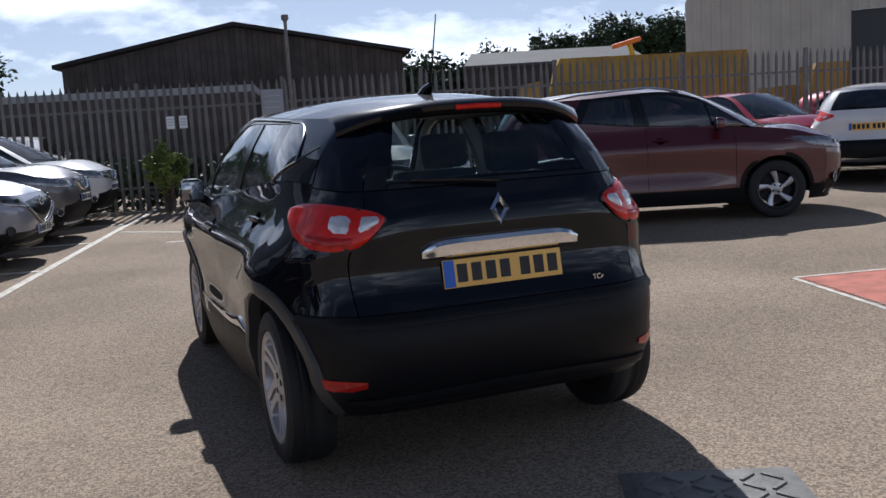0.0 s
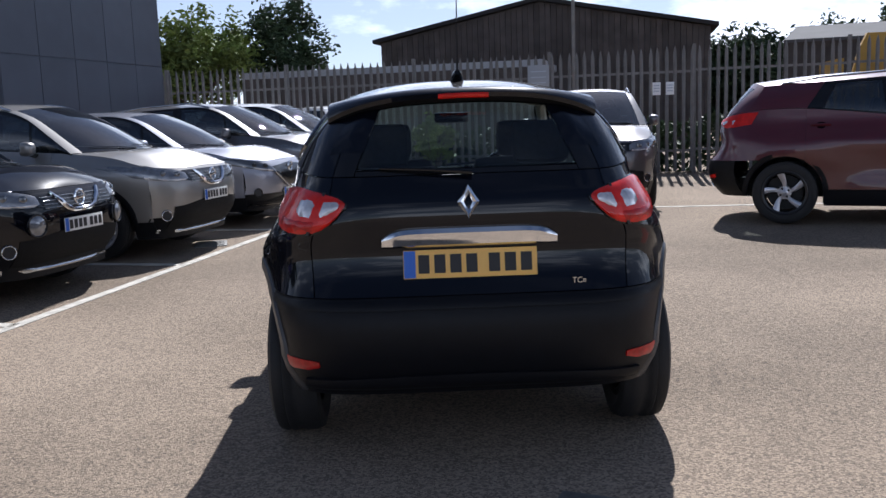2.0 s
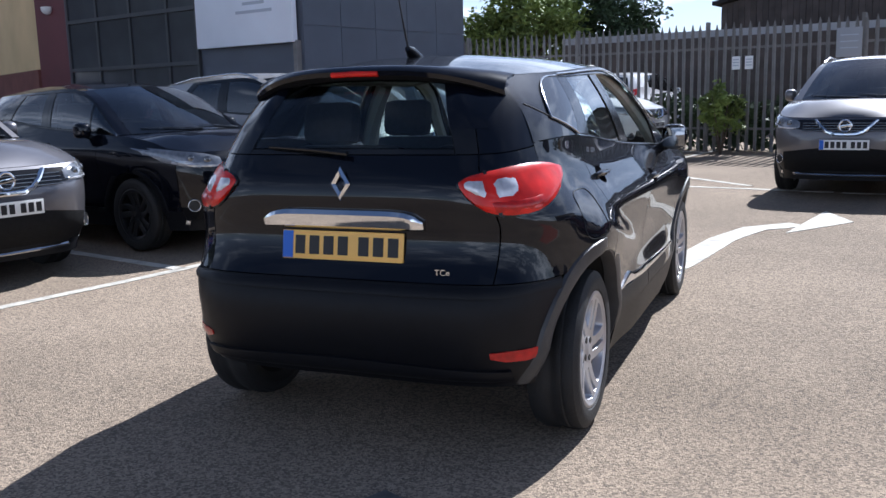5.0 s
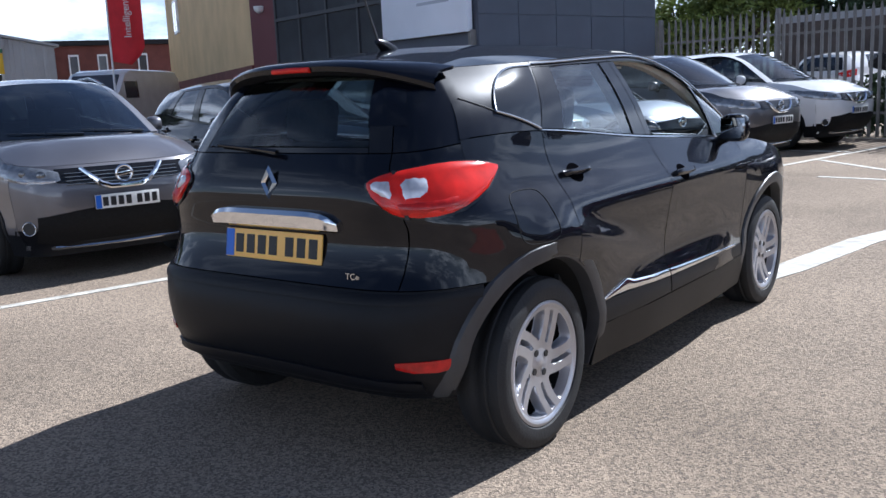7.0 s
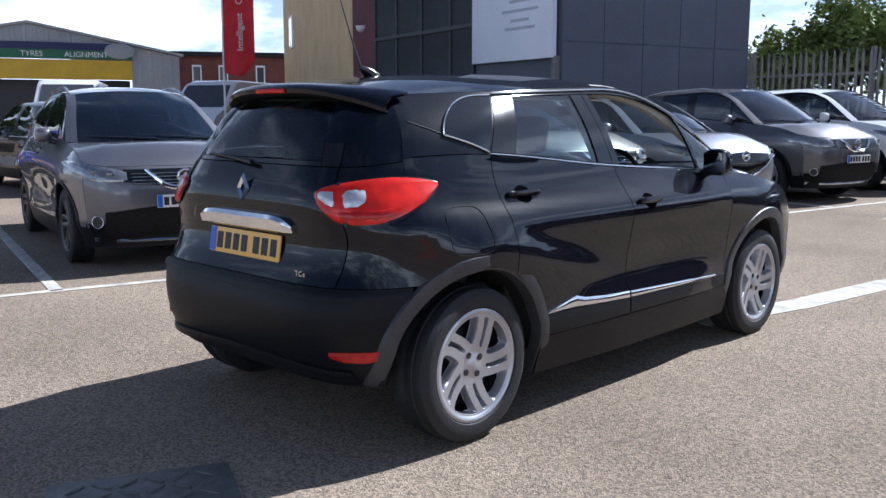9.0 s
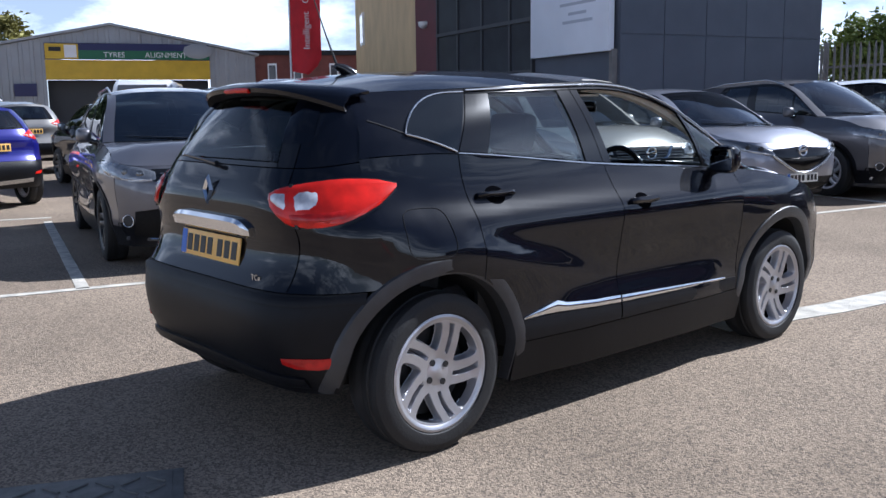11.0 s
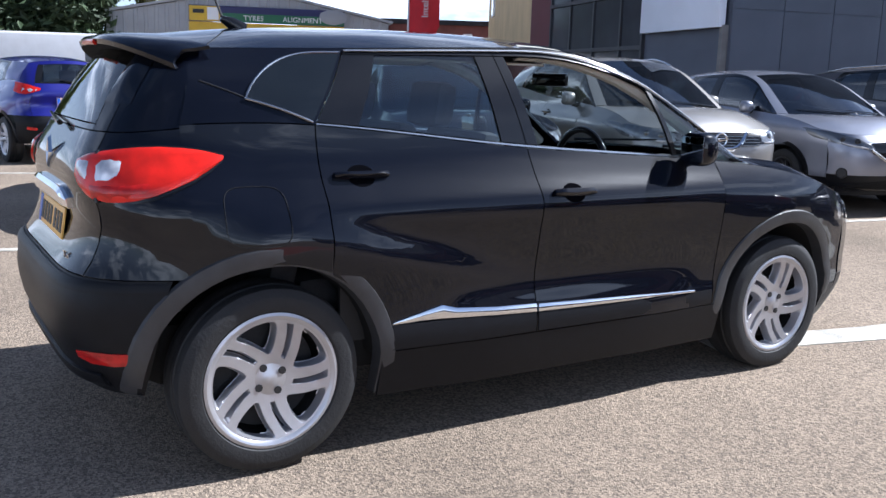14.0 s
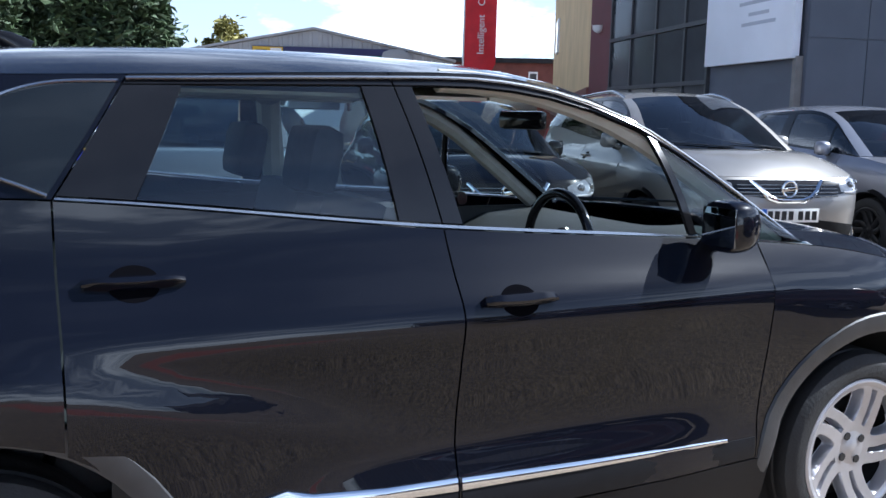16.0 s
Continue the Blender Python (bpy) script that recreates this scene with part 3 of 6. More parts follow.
    both("rear_door_window", upper_panel(cols_between(yb0, yc0, 8), lo_v, hi_v, 6, 0.006), GLASS_PRIV if full else g_side, car)
    # the driver's window of the black car is wound down
    fw = upper_panel(cols_between(yc1, yf1, 8), lo_v, hi_v, 6, 0.006)
    both("front_door_window", fw, GLASS_SIDE if full else g_side, car, sides=(-1,) if full else (1, -1))
    both("corner_window", upper_panel(cols_between(yf1 + 0.03, y_a, 5), lo_v, hi_v, 5, 0.004), GLASS_SIDE if full else g_side, car)
    both("window_bar", upper_panel(cols_between(yf1, yf1 + 0.03, 1), lo_v, hi_v, 5), TRIM, car)
    # roof: from the rear edge to the windscreen
    y_rf = S.roof_front
    rows = []
    for j in range(15):
        t = j / 14
        yb_ = lerp(S.rail[0][0], y_rf, t)
        e = S.rail_pt(("s", yb_))
        yc_, zc_ = lerp(S.roof[0][0], S.roof[-1][0], t), curve(S.roof, lerp(S.roof[0][0], S.roof[-1][0], t))
        row = []
        for i in range(17):
            a = -1 + i / 8
            w_ = 1 - abs(a) ** 2.6
            row.append(Vector((e.x * a, lerp(e.y, yc_, 1 - a * a), lerp(e.z, zc_, w_))))
        rows.append(row)
    link_mesh("roof", *sheet(rows, 0.01, 0.001), paint_mat, car)
    # windscreen
    rows = []
    for j in range(9):
        t = j / 8
        e = S.rail_pt(("s", lerp(y_rf, y_a, t)))
        yc_, zc_ = lerp(S.roof[-1][0], S.screen[0], t), lerp(S.roof[-1][1], S.screen[1], t) + 0.03 * math.sin(math.pi * t)
        rows.append([Vector((e.x * a, lerp(e.y, yc_, 1 - a * a), lerp(e.z, zc_, 1 - abs(a) ** 2.4))) for a in [-1 + i / 8 for i in range(17)]])
    link_mesh("windscreen", *sheet([r[1:-1] for r in rows[:]], 0.006, 0.002), GLASS_SCREEN if full else g_side, car)
    for i0 in (2, 8):
        blade = [rows[8][i].lerp(rows[7][i], 0.12 + 0.08 * (i - i0)) + Vector((0, 0.006, 0.009)) for i in range(i0, i0 + 7)]
        link_mesh("wiper", *tube(blade, [0.009, 0.008, 0.007, 0.006, 0.006, 0.005, 0.004], 6), TRIM, car)
    for s in (0, 1):
        pil = [[r[0], r[0].lerp(r[1], 0.5) + Vector((0, 0, 0.004)), r[1]] if s == 0 else [r[-1], r[-1].lerp(r[-2], 0.5) + Vector((0, 0, 0.004)), r[-2]] for r in rows]
        link_mesh("windscreen_pillar", *sheet(pil, 0.02, 0.0), paint_mat, car)
    # bonnet
    rows = []
    for j in range(13):
        t = j / 12
        y = lerp(y_a, y_corner_f, t)
        e = S.skin(("s", y), S.top(("s", y))) if t < 1 else S.skin(("f", 0.9), S.top(("f", 0.9)))
        zc_ = curve(S.hood_mid, t)
        ymid = lerp(S.screen[0] - 0.02, S.yf(S.belt[-1][1]), t)
        row = []
        for i in range(21):
            a = -1 + i / 10
            p = Vector((e.x * a, lerp(e.y, ymid, 1 - a * a), lerp(e.z, zc_, (1 - abs(a) ** 2.5)) + 0.012 * math.exp(-((abs(a) - 0.72) / 0.08) ** 2) * math.sin(math.pi * t)))
            if t > 0.5:
                fr = S.skin(("f", abs(a) * 0.9), S.top(("f", abs(a) * 0.9)))
                fr.x *= 1 if a >= 0 else -1
                p = p.lerp(fr, ((t - 0.5) / 0.5) ** 3)
            row.append(p)
        rows.append(row)
    link_mesh("bonnet", *sheet(rows, 0.012, 0.003), paint_mat, car)
    # inner shell and floor: what shows through joints and arches
    inner = []
    ring = [S.skin(c, 0.5) for c in rear_cols(0, 0.92, 5) + [("s", y) for y in (0.2, 1.0, 1.8)] + front_cols(0.9, 0, 5)]
    zs = (0.29, 0.45, S.floor_top)
    vs = []
    for z in zs:
        for p in ring:
            q_ = Vector((p.x * 0.8 if -0.4 < p.y < 0.45 or S.wb - 0.45 < p.y < S.wb + 0.45 else p.x - 0.06, lerp(p.y, 1.3, 0.13 if p.y < 0 else 0.05), z))
            inner.append(q_)
    nr = len(ring)
    fs = [(k * nr + i, k * nr + i + 1, (k + 1) * nr + i + 1, (k + 1) * nr + i) for k in range(2) for i in range(nr - 1)]
    full_ring = inner + [flip(p, -1) for p in inner]
    m_ = len(inner)
    fs += [tuple(i + m_ for i in f) for f in fs]
    for i in range(nr - 1):
        fs.append((i, i + 1, m_ + i + 1, m_ + i))
        k = 2 * nr
        fs.append((k + i, k + i + 1, m_ + k + i + 1, m_ + k + i))
    link_mesh("underbody", full_ring, fs, DARK, car, smooth=False)
    # wheels
    for yc in (0.0, S.wb):
        for s in (1, -1):
            m = pose(s * (S.hw - 0.135), yc, S.tyre) @ (pose(0, 0, 0) if s > 0 else pose(0, 0, 0, 0, 0, 180))
            wheel(car, m, S.tyre, S.tyre * (0.718 if full else 0.70), 0.21, spokes, twin, rim, wheel_twist)
    # mirrors
    for s in (1, -1):
        b = S.rail_pt(("s", y_a - 0.02))
        my = S.mirror[1]
        bm = bmesh.new()
        bmesh.ops.create_uvsphere(bm, u_segments=20, v_segments=12, radius=1.0)
        for v in bm.verts:
            x, y, z = v.co
            x, z = math.copysign(abs(x) ** 0.62, x), math.copysign(abs(z) ** 0.62, z)
            y = y * 0.085 if y > 0 else max(y, -0.42) * 0.085
            v.co = (x * 0.072, y, z * 0.074)
        mh = part("mirror", bm, paint_mat, car, matrix=pose(s * S.mirror[0], my, S.mirror[2]))
        vs, fs = tube([(-s * 0.16, 0.02, -0.065), (-s * 0.10, 0.01, -0.07), (-s * 0.05, 0.0, -0.05)], [0.03, 0.026, 0.03], 10)
        link_mesh("mirror_arm", vs, fs, TRIM, mh)
        bm = bmesh.new()
        add_box(bm, (0.128, 0.006, 0.108), None, 0.002)
        part("mirror_glass", bm, MIRROR, mh, matrix=pose(0, -0.037, 0))
    # door handles
    for y in S.handles:
        z = S.handle_z - 0.095 * (y - S.handles[0])
        vs, fs = raised(lambda a, zz: S.skin(("s", a), zz), [(y - 0.105 + 0.21 * i / 8, z - 0.008 - 0.007 * math.sin(math.pi * i / 8), z + 0.009 + 0.004 * math.sin(math.pi * i / 8)) for i in range(9)], 4, 0.030)
        for k, hd in enumerate(both("door_handle", (vs, fs), paint_mat, car)):
            # flat dark disc on the skin: the hollow's shade is painted, not modelled
            vs2, fs2 = raised(lambda a, zz: S.skin(("s", a), zz), [(y + 0.055 * math.sin(math.pi * (i / 10 - 0.5)), z - 0.036 * math.cos(math.pi * (i / 10 - 0.5)) - 0.001, z + 0.036 * math.cos(math.pi * (i / 10 - 0.5)) + 0.001) for i in range(11)], 4, 0.0015)
            link_mesh("handle_cup", [flip(p, 1 - 2 * k) for p in vs2], fs2, RECESS_SHADE, hd)
    # interior
    for x in (-0.36, 0.36):
        for y, big in ((S.seat_y, True), (S.seat_y - 0.83, False)):
            sw = 0.25 if big else 0.28
            bm = bmesh.new()
            add_box(bm, (sw * 2, 0.12, 0.60), pose(0, -0.02, 0.34, -12), 0.05)
            add_box(bm, (sw * 2, 0.50, 0.14), pose(0, 0.24, 0.04), 0.05)
            st = part("seat", bm, SEAT, car, matrix=pose(x, y, 0.52))
            bm = bmesh.new()
            add_box(bm, (0.26, 0.10, 0.19), None, 0.045)
            hr = part("headrest", bm, SEAT, st, matrix=pose(0, -0.13, 0.74, -10))
    # lamps and marks at the rear
    def rear_pt(f, z):
        return S.skin(("r", min(max(f, 0), 0.985)), z)

    return car, rear_pt


def variant(wb, ro, fo, hw, h, nose_lift=0.0, tyre=0.335):
    """A shape grown from the base one by its main measures."""
    def fy(y):
        return y * ro / 0.664 if y < 0 else y * wb / 2.606 if y < 2.606 else wb + (y - 2.606) * fo / 0.852

    def fz(z, y=0.0):
        return z * h / 1.566 + nose_lift * max(0.0, min(1.0, (y - 2.0) / 1.2))

    S = Shape(
        wb, ro, fo, hw,
        roof=[(fy(y), fz(z)) for y, z in ((-0.30, 1.49), (0.2, 1.545), (0.9, 1.566), (1.4, 1.55), (1.70, 1.512))],
        belt=[(fy(y), fz(z, y)) for y, z in ((-0.49, 1.16), (-0.2, 1.195), (0.19, 1.195), (1.07, 1.11), (2.34, 1.02), (2.8, 0.94), (3.05, 0.86), (3.35, 0.80))],
        widths=[(0.2, 0.93), (0.32, 0.962), (0.42, 0.974), (0.5, 0.966), (0.62, 0.976), (0.80, 0.994), (0.90, 1.0), (0.94, 0.984), (1.02, 0.922), (1.11, 0.862), (1.2, 0.842), (1.3, 0.82)],
        rear=[(z * h / 1.566, fy(y)) for z, y in ((0.2, -0.42), (0.30, -0.54), (0.42, -0.615), (0.55, -0.642), (0.66, -0.63), (0.70, -0.60), (0.75, -0.568), (0.82, -0.542), (0.88, -0.536), (0.94, -0.548), (1.0, -0.556), (1.06, -0.544), (1.16, -0.49), (1.25, -0.45))],
        nose=[(fz(z, 3.4), fy(y)) for z, y in ((0.2, 3.32), (0.35, 3.43), (0.5, 3.458), (0.68, 3.44), (0.8, 3.36), (0.95, 3.2))],
        rail=[(fy(b), (x * hw / 0.885, fy(y), fz(z, y if b > 2 else 0))) for b, x, y, z in ((-0.27, 0.50, -0.18, 1.445), (0.19, 0.575, 0.37, 1.465), (1.09, 0.585, 1.01, 1.495), (1.4, 0.588, 1.30, 1.50), (1.65, 0.60, 1.54, 1.468), (1.85, 0.635, 1.77, 1.392), (2.0, 0.675, 1.93, 1.30), (2.15, 0.715, 2.09, 1.195), (2.36, 0.765, 2.34, 1.022))],
        screen=(fy(2.62), fz(1.02, 2.62)), arch=0.385 * tyre / 0.33, tyre=tyre, n_front=5.5,
        hood_mid=[(0.0, fz(1.03, 2.4)), (0.5, fz(1.0, 2.9)), (0.85, fz(0.9, 3.3)), (1.0, fz(0.82, 3.4))])
    S.doors, S.bumper_top, S.sill_top, S.tail_f = (fy(0.2), fy(1.10), fy(2.13)), 0.70, 0.38, 0.70
    S.mirror, S.handles, S.handle_z = (hw + 0.005, fy(1.93), fz(1.10)), (fy(0.35), fy(1.26)), fz(1.02)
    S.glass_front, S.seat_y, S.floor_top, S.roof_front = fy(1.88), fy(1.02), 0.5, fy(1.65)
    return S


def signed_front(S):
    def f(x, z):
        p = S.skin(("f", min(abs(x) / S.w(z), 0.985)), z)
        return Vector((p.x if x >= 0 else -p.x, p.y, p.z))
    return f


def ring_mesh(r, t, n=24, k=8):
    return lathe([(r + t * math.cos(2 * math.pi * i / k), t * math.sin(2 * math.pi * i / k)) for i in range(k)], n)


def front_face(car, S, kind, paint_mat):
    """Headlamps, grille, badge, plate and fog lamps of a parked car."""
    fp = signed_front(S)
    L = S.belt[-1][1]
    hw = S.hw
    leaf = kind == "leaf"
    if leaf:
        lamp_shape = ((0.46, -0.15, -0.125), (0.56, -0.145, -0.075), (0.66, -0.13, -0.035), (0.76, -0.11, 0.0), (0.86, -0.08, 0.03), (0.93, -0.04, 0.05), (0.97, 0.01, 0.065))
        strip = ((0.52, -0.142), (0.64, -0.128), (0.76, -0.106), (0.88, -0.066))
    else:
        lamp_shape = ((0.54, -0.11, -0.05), (0.60, -0.125, -0.03), (0.68, -0.13, -0.01), (0.77, -0.125, 0.005), (0.86, -0.11, 0.02), (0.93, -0.08, 0.04), (0.97, -0.03, 0.05))
        strip = ((0.58, -0.122), (0.68, -0.126), (0.8, -0.118), (0.9, -0.09))
    for s in (1, -1):
        vs, fs = raised(fp, [(hw * a, L + lo, L + hi) for a, lo, hi in lamp_shape], 5, 0.012)
        hl = link_mesh("headlamp", [flip(p, s) for p in vs], fs, LAMP_DARK if leaf else LAMP_CLEAR, car, "clear headlamp")
        vs, fs = raised(fp, [(hw * a, L + lo, L + lo + 0.020) for a, lo in strip], 2, 0.018)
        link_mesh("lamp_strip", [flip(p, s) for p in vs], fs, CLEAR_LENS, hl)
        for a, z, r in ((0.68, -0.062, 0.034), (0.80, -0.045, 0.030)):
            f = fp(hw * a, L + z)
            vs, fs = lathe([(0, 0.016), (r * 0.6, 0.012), (r, 0.004), (r, -0.012), (0, -0.012)], 16)
            link_mesh("lamp_lens", vs, fs, INK if leaf else LAMP_DARK, hl, matrix=pose(s * f.x, f.y + 0.012, f.z, 0, 0, 90 - s * 26))
    if leaf:
        link_mesh("grille", *raised(fp, [(hw * a, L - 0.36 + 0.34 * abs(a), L - 0.045 - 0.06 * abs(a)) for a in (-0.52, -0.42, -0.3, -0.15, 0, 0.15, 0.3, 0.42, 0.52)], 5, 0.012), TRIM, car, "gloss black shield-shaped grille")
        for s in (1, -1):
            pts = [fp(s * hw * a, L + z) + Vector((0, 0.02, 0)) for a, z in ((0.55, -0.14), (0.42, -0.22), (0.26, -0.30), (0.12, -0.35), (0.0, -0.36))]
            link_mesh("grille_bar", *tube(pts, [0.012, 0.016, 0.017, 0.016, 0.015], 8), SATIN, car)
    else:
        link_mesh("grille", *raised(fp, [(hw * a, L - 0.19 + 0.11 * abs(a), L - 0.025) for a in (-0.57, -0.42, -0.25, -0.12, 0, 0.12, 0.25, 0.42, 0.57)], 4, 0.010), TRIM, car, "black mesh grille")
        for k in range(4):
            z = L - 0.06 - 0.028 * k
            link_mesh("grille_slat", *tube([fp(hw * (-0.5 + 0.1 * i), z) + Vector((0, 0.012, 0)) for i in range(11)], 0.005, 6), LAMP_DARK, car)
        for s in (1, -1):
            pts = [fp(s * hw * a, L + z) + Vector((0, 0.018, 0)) for a, z in ((0.36, -0.025), (0.29, -0.09), (0.21, -0.155), (0.13, -0.182), (0.0, -0.186))]
            link_mesh("grille_bar", *tube(pts, [0.017, 0.022, 0.024, 0.021, 0.018], 8), CHROME, car)
    p = fp(0, L - 0.09)
    vs, fs = ring_mesh(0.062, 0.011)
    bd = link_mesh("badge", vs, fs, CHROME, car, "round chrome badge", matrix=pose(0, p.y + 0.025, p.z, 8, 0, 90))
    box("badge_bar", (0.012, 0.15, 0.028), Matrix(), CHROME, bd, 0.003)
    q = fp(0, L - 0.30 if not leaf else L - 0.42)
    number_plate(car, pose(0, q.y + 0.022, q.z, 0, 0, 180), PLATE_W)
    top = L - 0.335 if not leaf else L - 0.47
    link_mesh("intake", *raised(fp, [(hw * a, 0.285 + 0.05 * a * a, top - 0.12 * max(0.0, abs(a) - 0.3)) for a in (-0.74, -0.62, -0.45, -0.25, 0, 0.25, 0.45, 0.62, 0.74)], 4, 0.008), INTAKE_SHADE, car, "matt black lower air intake")
    for s in (1, -1):
        f = fp(s * hw * 0.80, 0.44)
        vs, fs = ring_mesh(0.052, 0.006)
        fl = link_mesh("fog_lamp", vs, fs, TRIM if leaf else SATIN, car, matrix=pose(f.x, f.y + 0.012, f.z, 0, 0, 90 - s * 40))
        vs, fs = lathe([(0, 0.004), (0.05, 0.0), (0.05, -0.02), (0, -0.02)], 20)
        link_mesh("fog_lens", vs, fs, INK, fl)
    if kind == "juke":
        for s in (1, -1):
            f = fp(s * hw * 0.62, L - 0.27)
            vs, fs = ring_mesh(0.088, 0.009)
            rl = link_mesh("round_lamp", vs, fs, TRIM, car, matrix=pose(f.x, f.y + 0.018, f.z, 0, 0, 90 - s * 14))
            vs, fs = lathe([(0, 0.022), (0.05, 0.016), (0.08, 0.0), (0.08, -0.02), (0, -0.02)], 24)
            link_mesh("lamp_lens", vs, fs, LAMP_CLEAR, rl)
    link_mesh("lip", *raised(fp, [(hw * a, 0.245 + 0.02 * a * a, 0.268 + 0.05 * a * a) for a in (-0.8, -0.6, -0.3, 0, 0.3, 0.6, 0.8)], 2, 0.016), SATIN if not leaf else TRIM, car)


def rear_face(car, S, plate=PLATE_Y):
    """Tail lamps and plate of a parked car."""
    def rp(f, z):
        p = S.skin(("r", min(abs(f), 0.985)), z)
        return Vector((p.x if f >= 0 else -p.x, p.y, p.z))
    B = S.belt[0][1]
    both("tail_lamp", raised(rp, [(a, B + lo, B + hi) for a, lo, hi in ((0.60, -0.10, -0.07), (0.7, -0.13, -0.05), (0.8, -0.16, -0.02), (0.88, -0.15, 0.0), (0.94, -0.12, 0.01))], 4, 0.012), RED_LENS, car, "red tail lamp")
    both("lamp_insert", raised(rp, [(a, B + lo, B + hi) for a, lo, hi in ((0.66, -0.11, -0.085), (0.76, -0.125, -0.08), (0.86, -0.12, -0.075))], 2, 0.018), CLEAR_LENS, car)
    both("reflector", raised(rp, [(0.66, 0.50, 0.53), (0.74, 0.50, 0.54), (0.80, 0.51, 0.55)], 2, 0.010), RED_LENS, car, "red rear reflector")
    link_mesh("skid_strip", *raised(rp, [(-0.62 + 1.24 * i / 14, 0.36 + 0.03 * abs(i / 7 - 1), 0.42 + 0.03 * abs(i / 7 - 1)) for i in range(15)], 2, 0.012), SATIN, car, "silver strip along the lower rear bumper")
    w0 = S.upper(("r", 0.02), 0.06)
    link_mesh("wiper", *tube([(0.0, w0.y - 0.02, w0.z), (-0.14, w0.y - 0.015, w0.z + 0.03), (-0.32, w0.y, w0.z + 0.05)], [0.012, 0.008, 0.005], 6), TRIM, car)
    p = rp(0, B - 0.26)
    number_plate(car, pose(0, p.y - 0.02, p.z, -4), plate)


def roof_rails(car, S):
    for s in (1, -1):
        pts = []
        for i in range(11):
            t = i / 10
            e = S.rail_pt(("s", lerp(S.rail[0][0] + 0.15, S.roof_front, t)))
            pts.append((s * (e.x - 0.03), e.y, e.z + 0.015 + 0.04 * min(1, 5 * t, 5 * (1 - t))))
        link_mesh("roof_rail", *tube(pts, 0.014, 8), SATIN, car, "silver roof rail")


# ---- ground ----
ASPHALT = mat("worn_asphalt", (0.246, 0.198, 0.153), 0.9, spec=0.12, vary=0.28, scale=0.35, bump=0.8, bump_scale=110)
n_, l_ = ASPHALT.node_tree.nodes, ASPHALT.node_tree.links
sp = n_.new("ShaderNodeTexVoronoi")
sp.inputs["Scale"].default_value = 105
cr2 = n_.new("ShaderNodeValToRGB")
cr2.color_ramp.elements[0].color, cr2.color_ramp.elements[1].color = (0.62, 0.62, 0.63, 1), (1.45, 1.42, 1.36, 1)
cr2.color_ramp.elements[0].position, cr2.color_ramp.elements[1].position = 0.1, 0.9
mul = n_.new("ShaderNodeMixRGB")
mul.blend_type, mul.inputs[0].default_value = "MULTIPLY", 1.0
tcx = n_.new("ShaderNodeTexCoord")
l_.new(tcx.outputs["Object"], sp.inputs["Vector"])
sepc = n_.new("ShaderNodeSeparateColor")
l_.new(sp.outputs["Color"], sepc.inputs[0])
l_.new(sepc.outputs[0], cr2.inputs["Fac"])
prev = n_["Principled BSDF"].inputs["Base Color"].links[0].from_socket
l_.new(prev, mul.inputs[1])
l_.new(cr2.outputs["Color"], mul.inputs[2])
l_.new(mul.outputs[0], n_["Principled BSDF"].inputs["Base Color"])
WHITE_LINE = mat("worn_white_line", (0.50, 0.47, 0.41), 0.8, vary=0.3, scale=9, bump=0.6, bump_scale=110)
RED_PAD = mat("faded_red_marking", (0.42, 0.13, 0.09), 0.85, vary=0.25, scale=6, bump=0.6, bump_scale=110)
IRON = mat("cast_iron_cover", (0.15, 0.145, 0.135), 0.6, 0.1, vary=0.3, scale=12, bump=0.3, bump_scale=60)
WOODDARK = mat("brown_sheet_cladding", (0.062, 0.052, 0.049), 0.8, vary=0.3, scale=2.0, rand=0.22)
ROOFDARK = mat("dark_roof_sheet", (0.035, 0.034, 0.036), 0.95, spec=0.1, vary=0.2, scale=3)
STEEL = mat("galvanised_steel", (0.165, 0.158, 0.152), 0.6, 0.1, vary=0.2, scale=5, rand=0.12)
NAVY = mat("dark_grey_cladding", (0.08, 0.091, 0.118), 0.6, vary=0.12, scale=1.2, rand=0.05)
NAVY_GLASS = mat("dark_shop_glass", (0.06, 0.063, 0.073), 0.12, 0.0, vary=0.2, scale=1.0)
FRAME_SHADE = mat("charcoal_frame_and_shade", (0.035, 0.038, 0.045), 0.5)
SIGNWHITE = mat("pale_sign_panel", (0.74, 0.77, 0.84), 0.5, vary=0.05, scale=1.0)
SIGNGREY = mat("grey_lettering", (0.42, 0.45, 0.52), 0.5)
YELLOWWALL = mat("tan_render", (0.60, 0.44, 0.23), 0.85, vary=0.12, scale=0.8, bump=0.2, bump_scale=40)
MAROON = mat("maroon_panel", (0.11, 0.026, 0.032), 0.6, vary=0.15, scale=1.5)
BRICK = mat("red_brown_wall", (0.15, 0.05, 0.04), 0.85, vary=0.2, scale=2)
GREYCLAD = mat("grey_ribbed_cladding", (0.33, 0.34, 0.36), 0.55, 0.2, vary=0.08, scale=1.0)
PALEROOF = mat("grey_roof_sheet", (0.09, 0.09, 0.095), 0.9, vary=0.1, scale=1.0)
BEIGECLAD = mat("beige_ribbed_cladding", (0.5, 0.46, 0.40), 0.6, vary=0.1, scale=1.0)
YELLOW = mat("yellow_paint", (0.62, 0.40, 0.02), 0.5, vary=0.1, scale=2)
# darker, browner yellow: the shade on the containers' near side is painted in
YELLOW_SHADE = mat("shaded_yellow_paint", (0.36, 0.21, 0.03), 0.6, vary=0.3, scale=1.5)
GREEN = mat("green_sign", (0.02, 0.13, 0.06), 0.5, vary=0.05)
BLUESIGN = mat("dark_blue_sign", (0.02, 0.02, 0.09), 0.5)
REDCLOTH = mat("red_banner_cloth", (0.62, 0.02, 0.03), 0.7, vary=0.12, scale=3)
